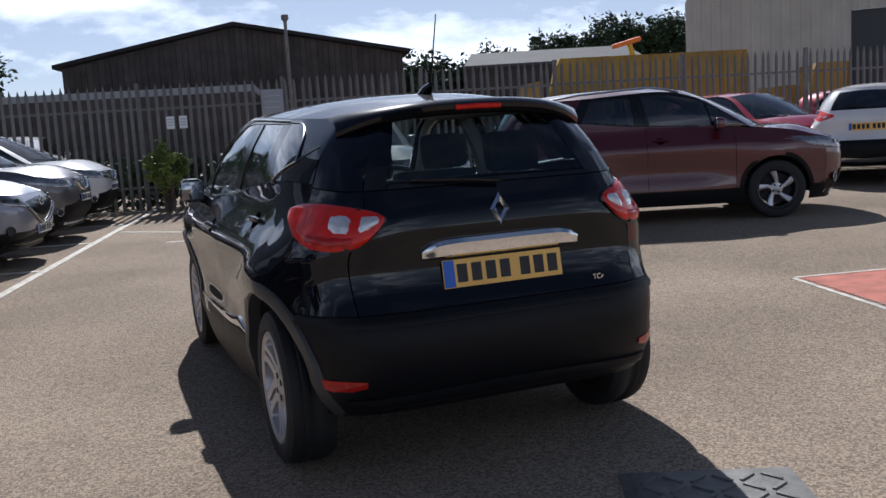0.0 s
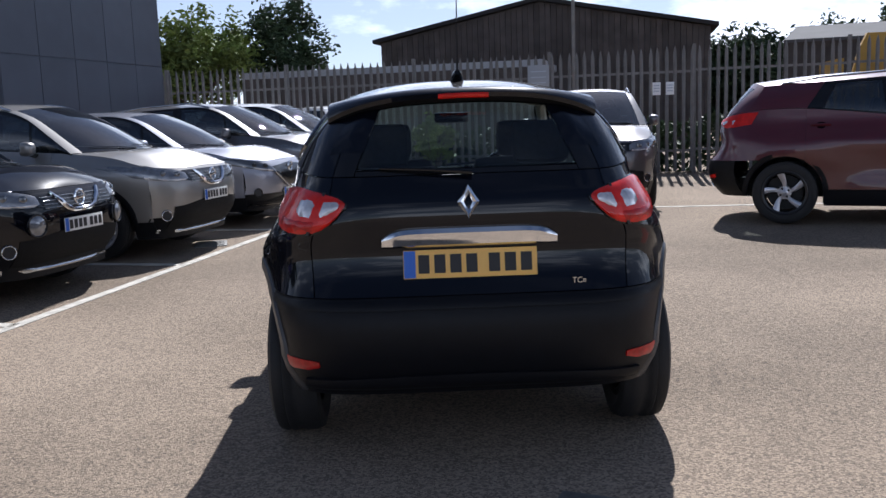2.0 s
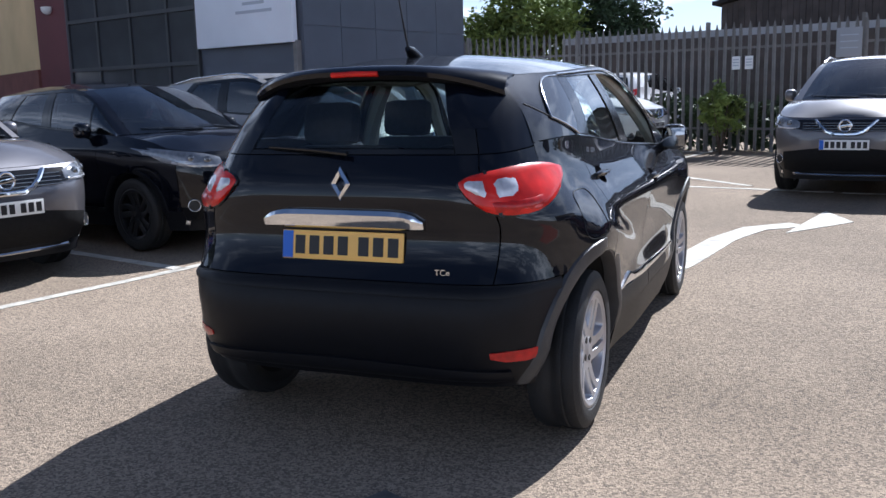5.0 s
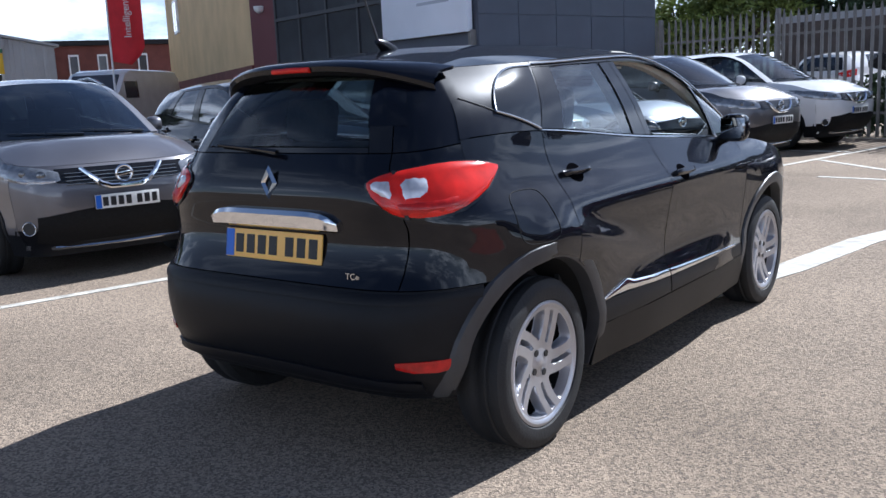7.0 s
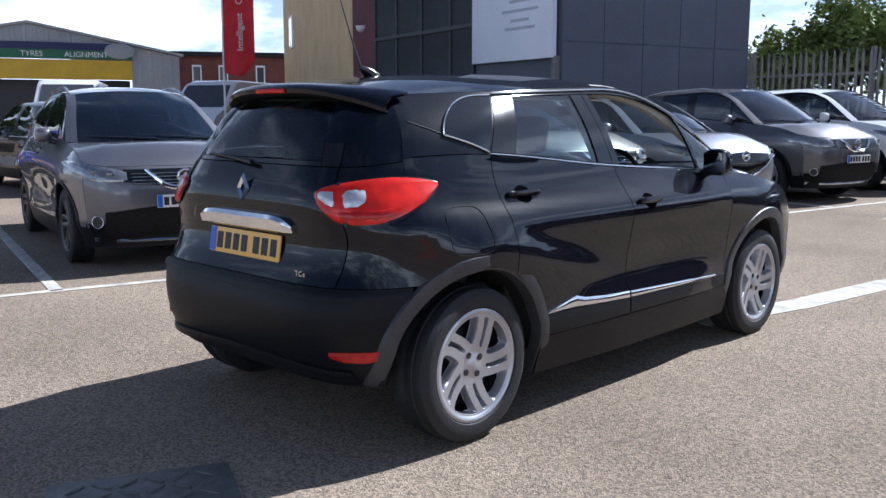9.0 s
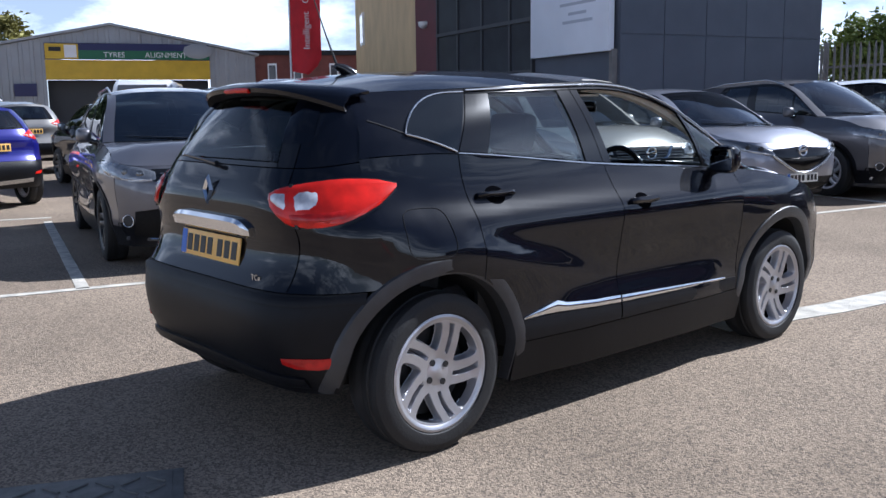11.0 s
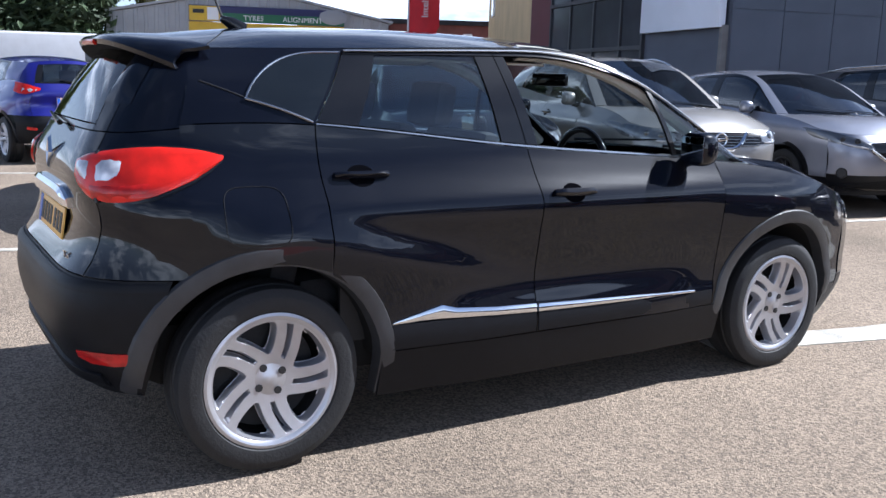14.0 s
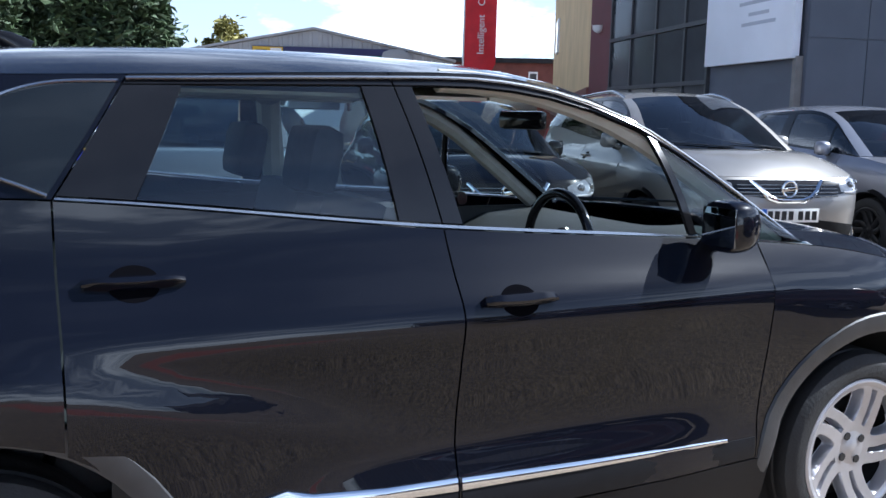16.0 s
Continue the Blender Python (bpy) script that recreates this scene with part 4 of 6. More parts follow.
WHITE = mat("white_paint", (0.78, 0.78, 0.78), 0.4, vary=0.05, scale=2)
LEAF_D = mat("dark_foliage", (0.035, 0.06, 0.022), 0.7, vary=0.5, scale=1.5)
LEAF_L = mat("light_foliage", (0.16, 0.21, 0.045), 0.7, vary=0.45, scale=1.5)
LEAF_Y = mat("yellow_green_foliage", (0.22, 0.20, 0.05), 0.7, vary=0.4, scale=1.5)
BARK = mat("bark", (0.10, 0.075, 0.055), 0.9, vary=0.3, scale=6, bump=0.5, bump_scale=20)

steps = [-3000, -900, -300, -120, -60, -40, -30, -25] + [i * 0.8 - 20 for i in range(63)] + [36, 45, 60, 120, 300, 900, 3000]
vs = [(x, y, ground_z(x, y)) for y in steps for x in steps]
ng = len(steps)
fs = [(j * ng + i, j * ng + i + 1, (j + 1) * ng + i + 1, (j + 1) * ng + i) for j in range(ng - 1) for i in range(ng - 1)]
tagged(link_mesh("ground", vs, fs, ASPHALT), "pale worn asphalt of a sunlit car yard", "ground", kind="structure")


def marking(name, pts, width, material, label, closed=False):
    """A painted stripe along points of the plan, a little proud of the asphalt."""
    out, fs = [], []
    dense = []
    for a, b in zip(pts[:-1], pts[1:]):
        k = max(2, int((Vector(b) - Vector(a)).length / 0.4))
        dense += [Vector(a).lerp(Vector(b), i / k) for i in range(k)]
    dense.append(Vector(pts[-1]))
    for i, p in enumerate(dense):
        d = (dense[min(i + 1, len(dense) - 1)] - dense[max(i - 1, 0)]).normalized()
        s = Vector((-d.y, d.x)) * width / 2 * (1 + 0.06 * noise.noise((p.x * 5, p.y * 5, 0)))
        for q in (p + s, p - s):
            out.append((q.x, q.y, ground_z(q.x, q.y) + 0.005))
    n = len(dense)
    fs = [(2 * i, 2 * i + 1, 2 * i + 3, 2 * i + 2) for i in range(n - 1)]
    base = len(out)
    out += [(x, y, z - 0.02) for x, y, z in out]
    rim = [2 * i for i in range(n)] + [2 * i + 1 for i in range(n - 1, -1, -1)]
    fs += [(rim[i], rim[(i + 1) % len(rim)], base + rim[(i + 1) % len(rim)], base + rim[i]) for i in range(len(rim))]
    ob = link_mesh(name, out, fs, material, smooth=False)
    return tagged(ob, label, "road marking", kind="structure")


ROW = lambda y: -3.72 + 0.239 * y
marking("bay_line", [(ROW(-6), -6), (ROW(15.2), 15.2)], 0.10, WHITE_LINE, "worn white line along the parked row's noses")
for y in (0.15, 2.42, 4.85, 7.3, 9.75, 12.2, 14.6):
    marking("bay_line", [(ROW(y), y), (ROW(y) - 4.9, y + 1.27)], 0.10, WHITE_LINE, "worn white line between two parking bays")
marking("bay_line", [(-9.0, 1.6), (-10.6, -3.5)], 0.10, WHITE_LINE, "worn white line across the far bays")
marking("bay_line", [(-0.5, 8.95), (1.9, 8.45)], 0.09, WHITE_LINE, "thin worn line of the hatched corner")
marking("bay_line", [(-1.0, 10.95), (0.9, 9.0)], 0.09, WHITE_LINE, "thin worn line of the hatched corner")
marking("bay_line", [(2.0, 8.4), (9.0, 6.7)], 0.09, WHITE_LINE, "thin worn line behind the red car")
marking("road_arrow", [(0.45, 2.6), (0.72, 3.6), (0.93, 4.8), (1.16, 5.45), (1.55, 5.78)], 0.24, WHITE_LINE, "thick white turning arrow shaft painted on asphalt")
head = [(1.45, 5.25), (1.80, 6.75), (2.05, 6.02)]
hv = [(x, y, ground_z(x, y) + 0.006) for x, y in head]
tagged(link_mesh("road_arrow_head", hv + [(x, y, z - 0.02) for x, y, z in hv], [(0, 1, 2), (0, 1, 4, 3), (1, 2, 5, 4), (2, 0, 3, 5)], WHITE_LINE, smooth=False), "white arrow head painted on the asphalt", "road marking", kind="structure")
pad = [(3.73, 1.84), (3.30, 0.35), (7.4, -0.85), (7.9, 0.65)]
pv = [(x, y, ground_z(x, y) + 0.005) for x, y in pad]
tagged(link_mesh("red_pad", pv + [(x, y, z - 0.03) for x, y, z in pv], [(0, 1, 2, 3), (0, 1, 5, 4), (1, 2, 6, 5), (2, 3, 7, 6), (3, 0, 4, 7)], RED_PAD, smooth=False), "faded red painted bay with a white edge", "road marking", kind="structure")
marking("pad_edge", [pad[0], pad[1]], 0.09, WHITE_LINE, "white edge of the red painted bay")
marking("pad_edge", [pad[0], pad[3]], 0.09, WHITE_LINE, "white edge of the red painted bay")

# ---- the black hatchback ----
CAP = variant(2.606, 0.664, 0.852, 0.885, 1.566, tyre=0.33)
CAP.arch, CAP.haunch = 0.415, 1.0
car, rear_pt = build_car("hatchback_car", CAP, BLACK, "glossy black compact crossover car with silver alloy wheels", (0, 0, 0), 90, ALLOY, "full", CLAD, twin="swirl")


def cap_rear(x, z):
    p = CAP.skin(("r", min(abs(x) / CAP.w(z), 0.985)), z)
    return Vector((p.x if x >= 0 else -p.x, p.y, p.z))


def cap_f(f, z):
    return CAP.skin(("r", min(max(f, 0), 0.985)), z)


def cap_side(y, z):
    return CAP.skin(("s", y), z)


lamp = [(0.598, 1.044, 1.058), (0.615, 1.012, 1.068), (0.64, 0.982, 1.077), (0.67, 0.960, 1.084), (0.70, 0.950, 1.090), (0.76, 0.944, 1.100), (0.81, 0.946, 1.108), (0.85, 0.953, 1.114), (0.885, 0.968, 1.117), (0.915, 0.992, 1.115), (0.935, 1.018, 1.109), (0.948, 1.050, 1.098), (0.955, 1.080, 1.090)]
for s in (1, -1):
    vs, fs = raised(cap_f, [(0.588, 1.040, 1.062)] + [(a, lo - 0.008, hi + 0.006) for a, lo, hi in lamp], 6, 0.009)
    tl = link_mesh("tail_lamp", [flip(p, s) for p in vs], fs, TRIM, car, "red tail lamp with a clear centre")
    vs, fs = raised(cap_f, lamp, 10, 0.017)
    link_mesh("red_lens", [flip(p, s) for p in vs], fs, RED_LENS, tl, "bright red lens")
    vs, fs = raised(cap_f, [(0.690, 0.956, 1.000), (0.72, 0.953, 0.999), (0.78, 0.952, 1.000), (0.83, 0.957, 1.002), (0.87, 0.969, 1.006), (0.905, 0.992, 1.016)], 4, 0.020)
    link_mesh("brake_segment", [flip(p, s) for p in vs], fs, RED_DEEP, tl, "deeper red lower segment")
    vs, fs = raised(cap_f, [(0.609, 1.040, 1.058), (0.635, 1.024, 1.068), (0.66, 1.006, 1.073), (0.69, 0.994, 1.076), (0.714, 0.990, 1.078)], 3, 0.022)
    link_mesh("reversing_lens", [flip(p, s) for p in vs], fs, CLEAR_LENS, tl)
    vs, fs = raised(cap_f, [(0.726, 0.990, 1.079), (0.76, 0.992, 1.081), (0.79, 0.998, 1.081), (0.815, 1.012, 1.078), (0.828, 1.034, 1.068)], 3, 0.022)
    link_mesh("indicator_lens", [flip(p, s) for p in vs], fs, CLEAR_LENS, tl)
    vs, fs = raised(cap_f, [(0.713, 0.940, 1.098), (0.727, 0.940, 1.098)], 6, 0.0235)
    link_mesh("lamp_joint", [flip(p, s) for p in vs], fs, INK, tl)
vs, fs = raised(cap_rear, [(a * 0.34, 0.886, 0.922 + 0.038 * (1 - abs(a) ** 8)) for a in [-1 + i / 10 for i in range(21)]], 5, 0.030)
link_mesh("chrome_strip", vs, fs, CHROME, car, "chrome strip above the rear plate")
p = cap_rear(0, 0.82)
number_plate(car, pose(0, p.y - 0.012, 0.818, -9), PLATE_Y)
# diamond badge
bm = bmesh.new()
outer = [(0, 0.066), (0.043, 0), (0, -0.066), (-0.043, 0)]
inner_ = [(0, 0.030), (0.018, 0), (0, -0.030), (-0.018, 0)]
fr_o = [bm.verts.new((x, 0, z)) for x, z in outer]
fr_m = [bm.verts.new((x * 0.72, -0.012, z * 0.74)) for x, z in outer]
fr_i = [bm.verts.new((x, -0.002, z)) for x, z in inner_]
for i in range(4):
    j = (i + 1) % 4
    bm.faces.new((fr_o[i], fr_o[j], fr_m[j], fr_m[i]))
    bm.faces.new((fr_m[i], fr_m[j], fr_i[j], fr_i[i]))
q = cap_rear(0, 1.055)
part("badge", bm, CHROME, car, "chrome diamond badge", smooth=False, matrix=pose(0, q.y - 0.003, 1.055, -4))
r = cap_rear(0.42, 0.738)
cu = bpy.data.curves.new("badge_lettering", "FONT")
cu.body, cu.size, cu.extrude, cu.align_x, cu.align_y = "TCe", 0.032, 0.002, "CENTER", "CENTER"
o = new("badge_lettering", cu)
me = bpy.data.meshes.new_from_object(o)
bpy.data.objects.remove(o)
me.materials.append(CHROME)
o = new("badge_lettering", me)
o.parent, o.matrix_basis = car, pose(0.42, r.y - 0.006, 0.738, 90, 0, 8)
for s in (1, -1):
    vs, fs = raised(cap_rear, [(0.60, 0.43, 0.452), (0.65, 0.415, 0.456), (0.71, 0.412, 0.456), (0.755, 0.42, 0.456)], 3, 0.006)
    link_mesh("reflector", [flip(p, s) for p in vs], fs, RED_DEEP, car, "red rear reflector")
link_mesh("bumper_step", *raised(cap_rear, [(-0.80 + 1.6 * i / 20, 0.655, 0.69) for i in range(21)], 2, 0.010), CLAD, car)
# spoiler with a high brake lamp
rows = []
for i in range(21):
    a = -1 + i / 10
    e = abs(a)
    y0, y1 = lerp(-0.28, -0.17, e**2.2), lerp(-0.40, -0.235, e**3.2)
    zc = lerp(1.497, 1.447, e**2.4)
    zt = lerp(1.480, 1.395, e**3.0)
    x = a * 0.555
    rows.append([Vector((x, y0 + 0.06, zc + 0.006)), Vector((x, lerp(y0, y1, 0.5), lerp(zc, zt, 0.35) + 0.007)), Vector((x, lerp(y0, y1, 0.9), lerp(zc, zt, 0.85) + 0.004)), Vector((x, y1, zt - 0.006)), Vector((x, y1 + 0.008, zt - 0.024)), Vector((x, lerp(y1, y0, 0.7), zt - 0.045))])
link_mesh("spoiler", *sheet([r[:5] for r in rows], 0.012, 0.0), BLACK, car)
# underside blackened: its shade is in the colour, the spoiler is painted throughout
link_mesh("spoiler_underside", *sheet([r[4:] for r in rows], 0.0, 0.0), INTAKE_SHADE, car)
fin = []
for k in range(11):
    v = lerp(0.30, 0.97, k / 10)
    h = 0.022 * math.sin(math.pi * min(1.0, 0.08 * k + 0.02)) ** 1.2
    fin.append([CAP.upper(("r", 0.585), v) + Vector((0, -0.002, 0)), CAP.upper(("r", 0.645), v) + Vector((0.1 * h, -h, 0)), CAP.upper(("r", 0.685), v) + Vector((0.3 * h, -h * 0.8, 0)), CAP.upper(("r", 0.76), v) + Vector((0.003, -0.002, 0))])
both("spoiler_fin", sheet(fin, 0.01, 0), BLACK, car, "gloss black fin beside the rear window")
link_mesh("bumper_lip", *raised(cap_rear, [(-0.66 + 1.32 * i / 20, 0.335, 0.375 + 0.02 * math.cos((i - 10) / 10 * 1.5)) for i in range(21)], 3, 0.020), CLAD, car)
link_mesh("brake_lamp", *tube([(-0.10, -0.393, 1.462), (0, -0.397, 1.464), (0.10, -0.393, 1.462)], 0.011, 8), RED_LENS, car, "dark red high brake lamp")
link_mesh("antenna_base", *tube([(0, 0.20, 1.535), (0, 0.15, 1.565), (0, 0.11, 1.58)], [0.035, 0.025, 0.012], 10), TRIM, car)
link_mesh("antenna", *tube([(0, 0.12, 1.575), (0, 0.06, 1.72), (0, 0.0, 1.88)], [0.006, 0.0035, 0.0025], 6), INK, car)
link_mesh("wiper", *tube([(0.02, -0.515, 1.165), (-0.12, -0.51, 1.178), (-0.34, -0.49, 1.19)], [0.011, 0.007, 0.005], 8), TRIM, car)
# chrome strips above the sills, bright line over the side windows
strip = [(0.45, 0.482, 0.488), (0.56, 0.484, 0.512), (0.66, 0.484, 0.534), (0.72, 0.481, 0.517), (0.9, 0.472, 0.502), (1.096, 0.463, 0.494)]
both("door_strip", raised(cap_side, strip, 3, 0.012), CHROME, car, "chrome strip along the lower door")
both("door_strip", raised(cap_side, [(1.108, 0.463, 0.492), (1.5, 0.458, 0.480), (2.0, 0.452, 0.462)], 3, 0.012), CHROME, car, "chrome strip along the lower door")
both("door_cladding", raised(cap_side, [(0.42, 0.385, 0.48), (0.8, 0.385, 0.474), (1.096, 0.385, 0.46)], 3, 0.006), CLAD, car)
both("door_cladding", raised(cap_side, [(1.108, 0.385, 0.46), (1.6, 0.385, 0.455), (2.12, 0.385, 0.45)], 3, 0.006), CLAD, car)
for s in (1, -1):
    pts = [CAP.upper(("s", y), 0.965) + Vector((0.008, 0, 0)) for y in [lerp(0.2, 2.34, i / 24) for i in range(25)]]
    link_mesh("window_trim", *tube([flip(p, s) for p in pts], 0.0045, 6), SATIN, car, "bright strip over the side windows")
    # quarter window: rounded behind, its foot running down to the door's edge
    edge_lo = lambda y: lerp(0.33, 0.04, (y + 0.075) / 0.265)
    edge_hi = lambda y: 0.36 + 0.57 * (1 - (1 - min(1.0, (y + 0.075) / 0.20)) ** 3.0) ** 0.55
    ys = [lerp(-0.075, 0.185, (i / 18) ** 2.0) for i in range(19)]
    qp = [[CAP.upper(("s", y), lerp(edge_lo(y), edge_hi(y), k / 6)) + Vector((0.004, 0, 0)) for y in ys] for k in range(7)]
    vs, fs = sheet(qp, 0.01, 0)
    link_mesh("quarter_window", [flip(p, s) for p in vs], fs, DARK_PANE, car, "small dark quarter window")
    pts = [CAP.upper(("s", y), edge_lo(y) - 0.01) + Vector((0.007, 0, 0)) for y in reversed(ys)] + [CAP.upper(("s", y), edge_hi(y) + 0.012) + Vector((0.007, 0, 0)) for y in ys]
    link_mesh("window_trim", *tube([flip(p, s) for p in pts], 0.0042, 6), SATIN, car)
    pts = [CAP.upper(("s", lerp(-0.075, -0.22, t)), lerp(0.33, 0.56, t)) + Vector((0.001, 0, 0)) for t in [i / 6 for i in range(7)]]
    link_mesh("pillar_joint", *tube([flip(p, s) for p in pts], 0.0028, 6), INK, car)
# fuel flap on the right wing
ring_pts = []
for i in range(33):
    a = 2 * math.pi * i / 32
    yy, zz = -0.05 + 0.105 * math.copysign(abs(math.cos(a)) ** 0.5, math.cos(a)), 0.90 + 0.095 * math.copysign(abs(math.sin(a)) ** 0.5, math.sin(a))
    ring_pts.append(cap_side(yy, zz) + Vector((0.001, 0, 0)))
link_mesh("fuel_flap_joint", *tube(ring_pts, 0.0015, 5), INTAKE_SHADE, car, "thin joint round the fuel flap")
# front lamps
fp = signed_front(CAP)
both("headlamp", raised(fp, [(0.885 * a, lo, hi) for a, lo, hi in ((0.6, 0.71, 0.76), (0.7, 0.70, 0.785), (0.8, 0.70, 0.80), (0.9, 0.72, 0.815), (0.955, 0.755, 0.825), (0.975, 0.79, 0.83))], 5, 0.006), LAMP_CLEAR, car, "clear headlamp")
# interior of the black car
vs, fs = [], []
prof = [(2.50, 0.60), (2.50, 0.96), (2.30, 0.995), (2.05, 0.975), (1.93, 0.92), (1.90, 0.80), (1.98, 0.62)]
for x in [-0.70 + 0.1 * i for i in range(15)]:
    hump = 0.035 * math.exp(-((x - 0.36) / 0.17) ** 2)
    vs += [(x, y, z + (hump if k in (2, 3, 4) else 0)) for k, (y, z) in enumerate(prof)]
fs = [(i * 7 + j, i * 7 + (j + 1) % 7, (i + 1) * 7 + (j + 1) % 7, (i + 1) * 7 + j) for i in range(14) for j in range(7)] + [tuple(range(7)), tuple(range(98, 105))]
link_mesh("dashboard", vs, fs, DASH, car)
vs, fs = ring_mesh(0.178, 0.016, 36, 10)
sw = link_mesh("steering_wheel", vs, fs, TRIM, car, matrix=pose(0.36, 1.72, 0.975) @ pose(0, 0, 0, -24, 0, 90))
bm = bmesh.new()
add_box(bm, (0.05, 0.13, 0.11), None, 0.02)
part("wheel_boss", bm, TRIM, sw)
for sgn in (1, -1):
    box("wheel_spoke", (0.02, 0.12, 0.03), pose(0, sgn * 0.11, 0), SATIN, sw, 0.006)
box("wheel_spoke", (0.02, 0.03, 0.13), pose(0, 0, -0.10), TRIM, sw, 0.006)
bm = bmesh.new()
add_box(bm, (0.22, 0.03, 0.065), None, 0.014)
part("inner_mirror", bm, TRIM, car, matrix=pose(0.02, 1.78, 1.38, 0, 0, 12))
for s in (1, -1):
    pts = [CAP.rail_pt(("s", y)) + Vector((-0.045, -0.02, -0.02)) for y in [lerp(1.3, 2.34, i / 10) for i in range(11)]]
    link_mesh("pillar_trim", *tube([flip(p, s) for p in pts], 0.032, 8), BEIGE_IN, car)
    pts = [CAP.upper(("s", 1.10), v) + Vector((-0.065, 0, 0)) for v in [0.85 * i / 6 for i in range(7)]]
    link_mesh("pillar_trim", *tube([flip(p, s) for p in pts], 0.045, 8), BEIGE_IN, car)
    link_mesh("door_card", *sheet([[flip(Vector((0.74, y, z)), s) for y in (0.3, 1.0, 1.6, 2.3)] for z in (0.4, 0.7, 1.0)], 0.02, 0), DASH, car)
rows = [[Vector((a * 0.52, y, 1.44 + 0.05 * (1 - a * a))) for a in (-1, -0.6, 0, 0.6, 1)] for y in (-0.1, 0.4, 0.9, 1.35)]
link_mesh("headlining", *sheet(rows, 0.01, 0), BEIGE_IN, car)
link_mesh("parcel_shelf", *sheet([[Vector((x, y, 1.0)) for x in (-0.6, 0, 0.6)] for y in (-0.42, 0.1)], 0.02, 0), SEAT, car)

# ---- parked cars ----
QQ = variant(2.646, 0.90, 0.90, 0.903, 1.65, nose_lift=0.07, tyre=0.345)
JUKE = variant(2.53, 0.745, 0.86, 0.8825, 1.565, nose_lift=0.10, tyre=0.335)
LEAFS = variant(2.70, 0.82, 0.95, 0.894, 1.54, nose_lift=0.05, tyre=0.32)
GREY_P = paint("gunmetal_paint", (0.135, 0.131, 0.145), 0.6, 0.42)
BEIGE_P = paint("warm_silver_paint", (0.29, 0.278, 0.265), 0.6, 0.42)
BLUEGREY_P = paint("blue_grey_paint", (0.25, 0.26, 0.31), 0.6, 0.42)
DKGREY_P = paint("dark_grey_paint", (0.12, 0.115, 0.122), 0.6, 0.42)
WHITE_P = paint("white_car_paint", (0.72, 0.72, 0.73), 0.0, 0.3)
RED_P = paint("deep_red_paint", (0.075, 0.004, 0.009), 0.15, 0.35)
RED2_P = paint("bright_red_paint", (0.36, 0.02, 0.04), 0.3, 0.3)
BLUE_P = paint("royal_blue_paint", (0.012, 0.012, 0.19), 0.35, 0.3)


def park(name, S, p, label, heading, nose=None, hub=None, **k):
    """A car put down by its nose or by its right rear hub."""
    h = Vector((math.cos(radians(heading)), math.sin(radians(heading))))
    r = Vector((h.y, -h.x))
    o = Vector(nose) - h * (S.wb + S.fo) if nose else Vector(hub) - r * (S.hw - 0.03)
    mid = o + h * S.wb / 2
    rails = k.pop("rails", False)
    kind = k.pop("front", "v")
    c, _ = build_car(name, S, p, label, (o.x, o.y, ground_z(mid.x, mid.y)), heading, **k)
    front_face(c, S, kind, p)
    rear_face(c, S)
    if rails:
        roof_rails(c, S)
    c["group"] = "cars parked in the yard"
    return c


RH = -14.0
park("parked_car", QQ, GREY_P, "gunmetal grey crossover car parked in a bay", RH, nose=(-3.88, 1.42), rim=ALLOY_DARK, rails=True)
park("parked_car", JUKE, BLACK, "black small crossover car with round fog lamps", RH, nose=(-3.05, 3.6), rim=ALLOY_DARK, front="juke")
park("parked_car", QQ, BEIGE_P, "warm silver crossover car with roof rails", RH, nose=(-2.45, 5.86), rim=ALLOY, rails=True)
park("parked_car", LEAFS, BLUEGREY_P, "blue-grey hatchback with a pale bonnet", RH, nose=(-1.95, 8.2), rim=ALLOY_DARK, front="leaf")
park("parked_car", QQ, DKGREY_P, "dark grey crossover car parked in a bay", RH, nose=(-1.45, 10.6), rim=ALLOY, rails=True)
park("parked_car", QQ, WHITE_P, "white crossover car parked by the fence", RH, nose=(-0.95, 13.0), rim=ALLOY)
park("parked_car", QQ, DKGREY_P, "pewter crossover car with silver bonnet facing the yard", -100, nose=(1.97, 7.55), rim=ALLOY_DARK, rails=True)
park("parked_car", QQ, RED_P, "deep red crossover car with two-tone alloy wheels", -24.6, hub=(3.8, 5.86), rim=ALLOY, twin=False, rails=True)
park("parked_car", JUKE, BLUE_P, "royal blue small crossover car seen from behind", 188, nose=(-14.5, 0.78), rim=ALLOY)


# ---- fence ----
def ang(d):
    return Vector((math.cos(radians(d)), math.sin(radians(d)), 0))


FD, F0 = ang(-13.7), Vector((0.47, 14.45, 0))
fence = new("palisade_fence")
tagged(fence, "tall grey steel palisade fence with pointed pales", "fence")
pale_v, pale_f = [], []
for z, w in ((0.03, 0.034), (2.22, 0.034), (2.30, 0.03), (2.41, 0.004)):
    for x, y in ((-w, 0.0), (-w * 0.4, -0.016), (w * 0.4, -0.016), (w, 0.0), (w * 0.4, -0.010), (-w * 0.4, -0.010)):
        pale_v.append((x, y, z))
for k in range(3):
    for j in range(6):
        pale_f.append((k * 6 + j, k * 6 + (j + 1) % 6, (k + 1) * 6 + (j + 1) % 6, (k + 1) * 6 + j))
pale_f += [tuple(range(6)), tuple(range(18, 24))]
pale0 = link_mesh("pale", pale_v, pale_f, STEEL, fence, smooth=False)
pale_me = pale0.data
bpy.data.objects.remove(pale0)
rng = random.Random(4)
s = -6.35
while s < 22.0:
    p = F0 + FD * s
    o = new("pale", pale_me)
    o.parent = fence
    o.matrix_basis = pose(p.x, p.y, ground_z(p.x, p.y) + rng.uniform(-0.015, 0.015), 0, rng.uniform(-0.5, 0.5), -13.7)
    s += 0.155
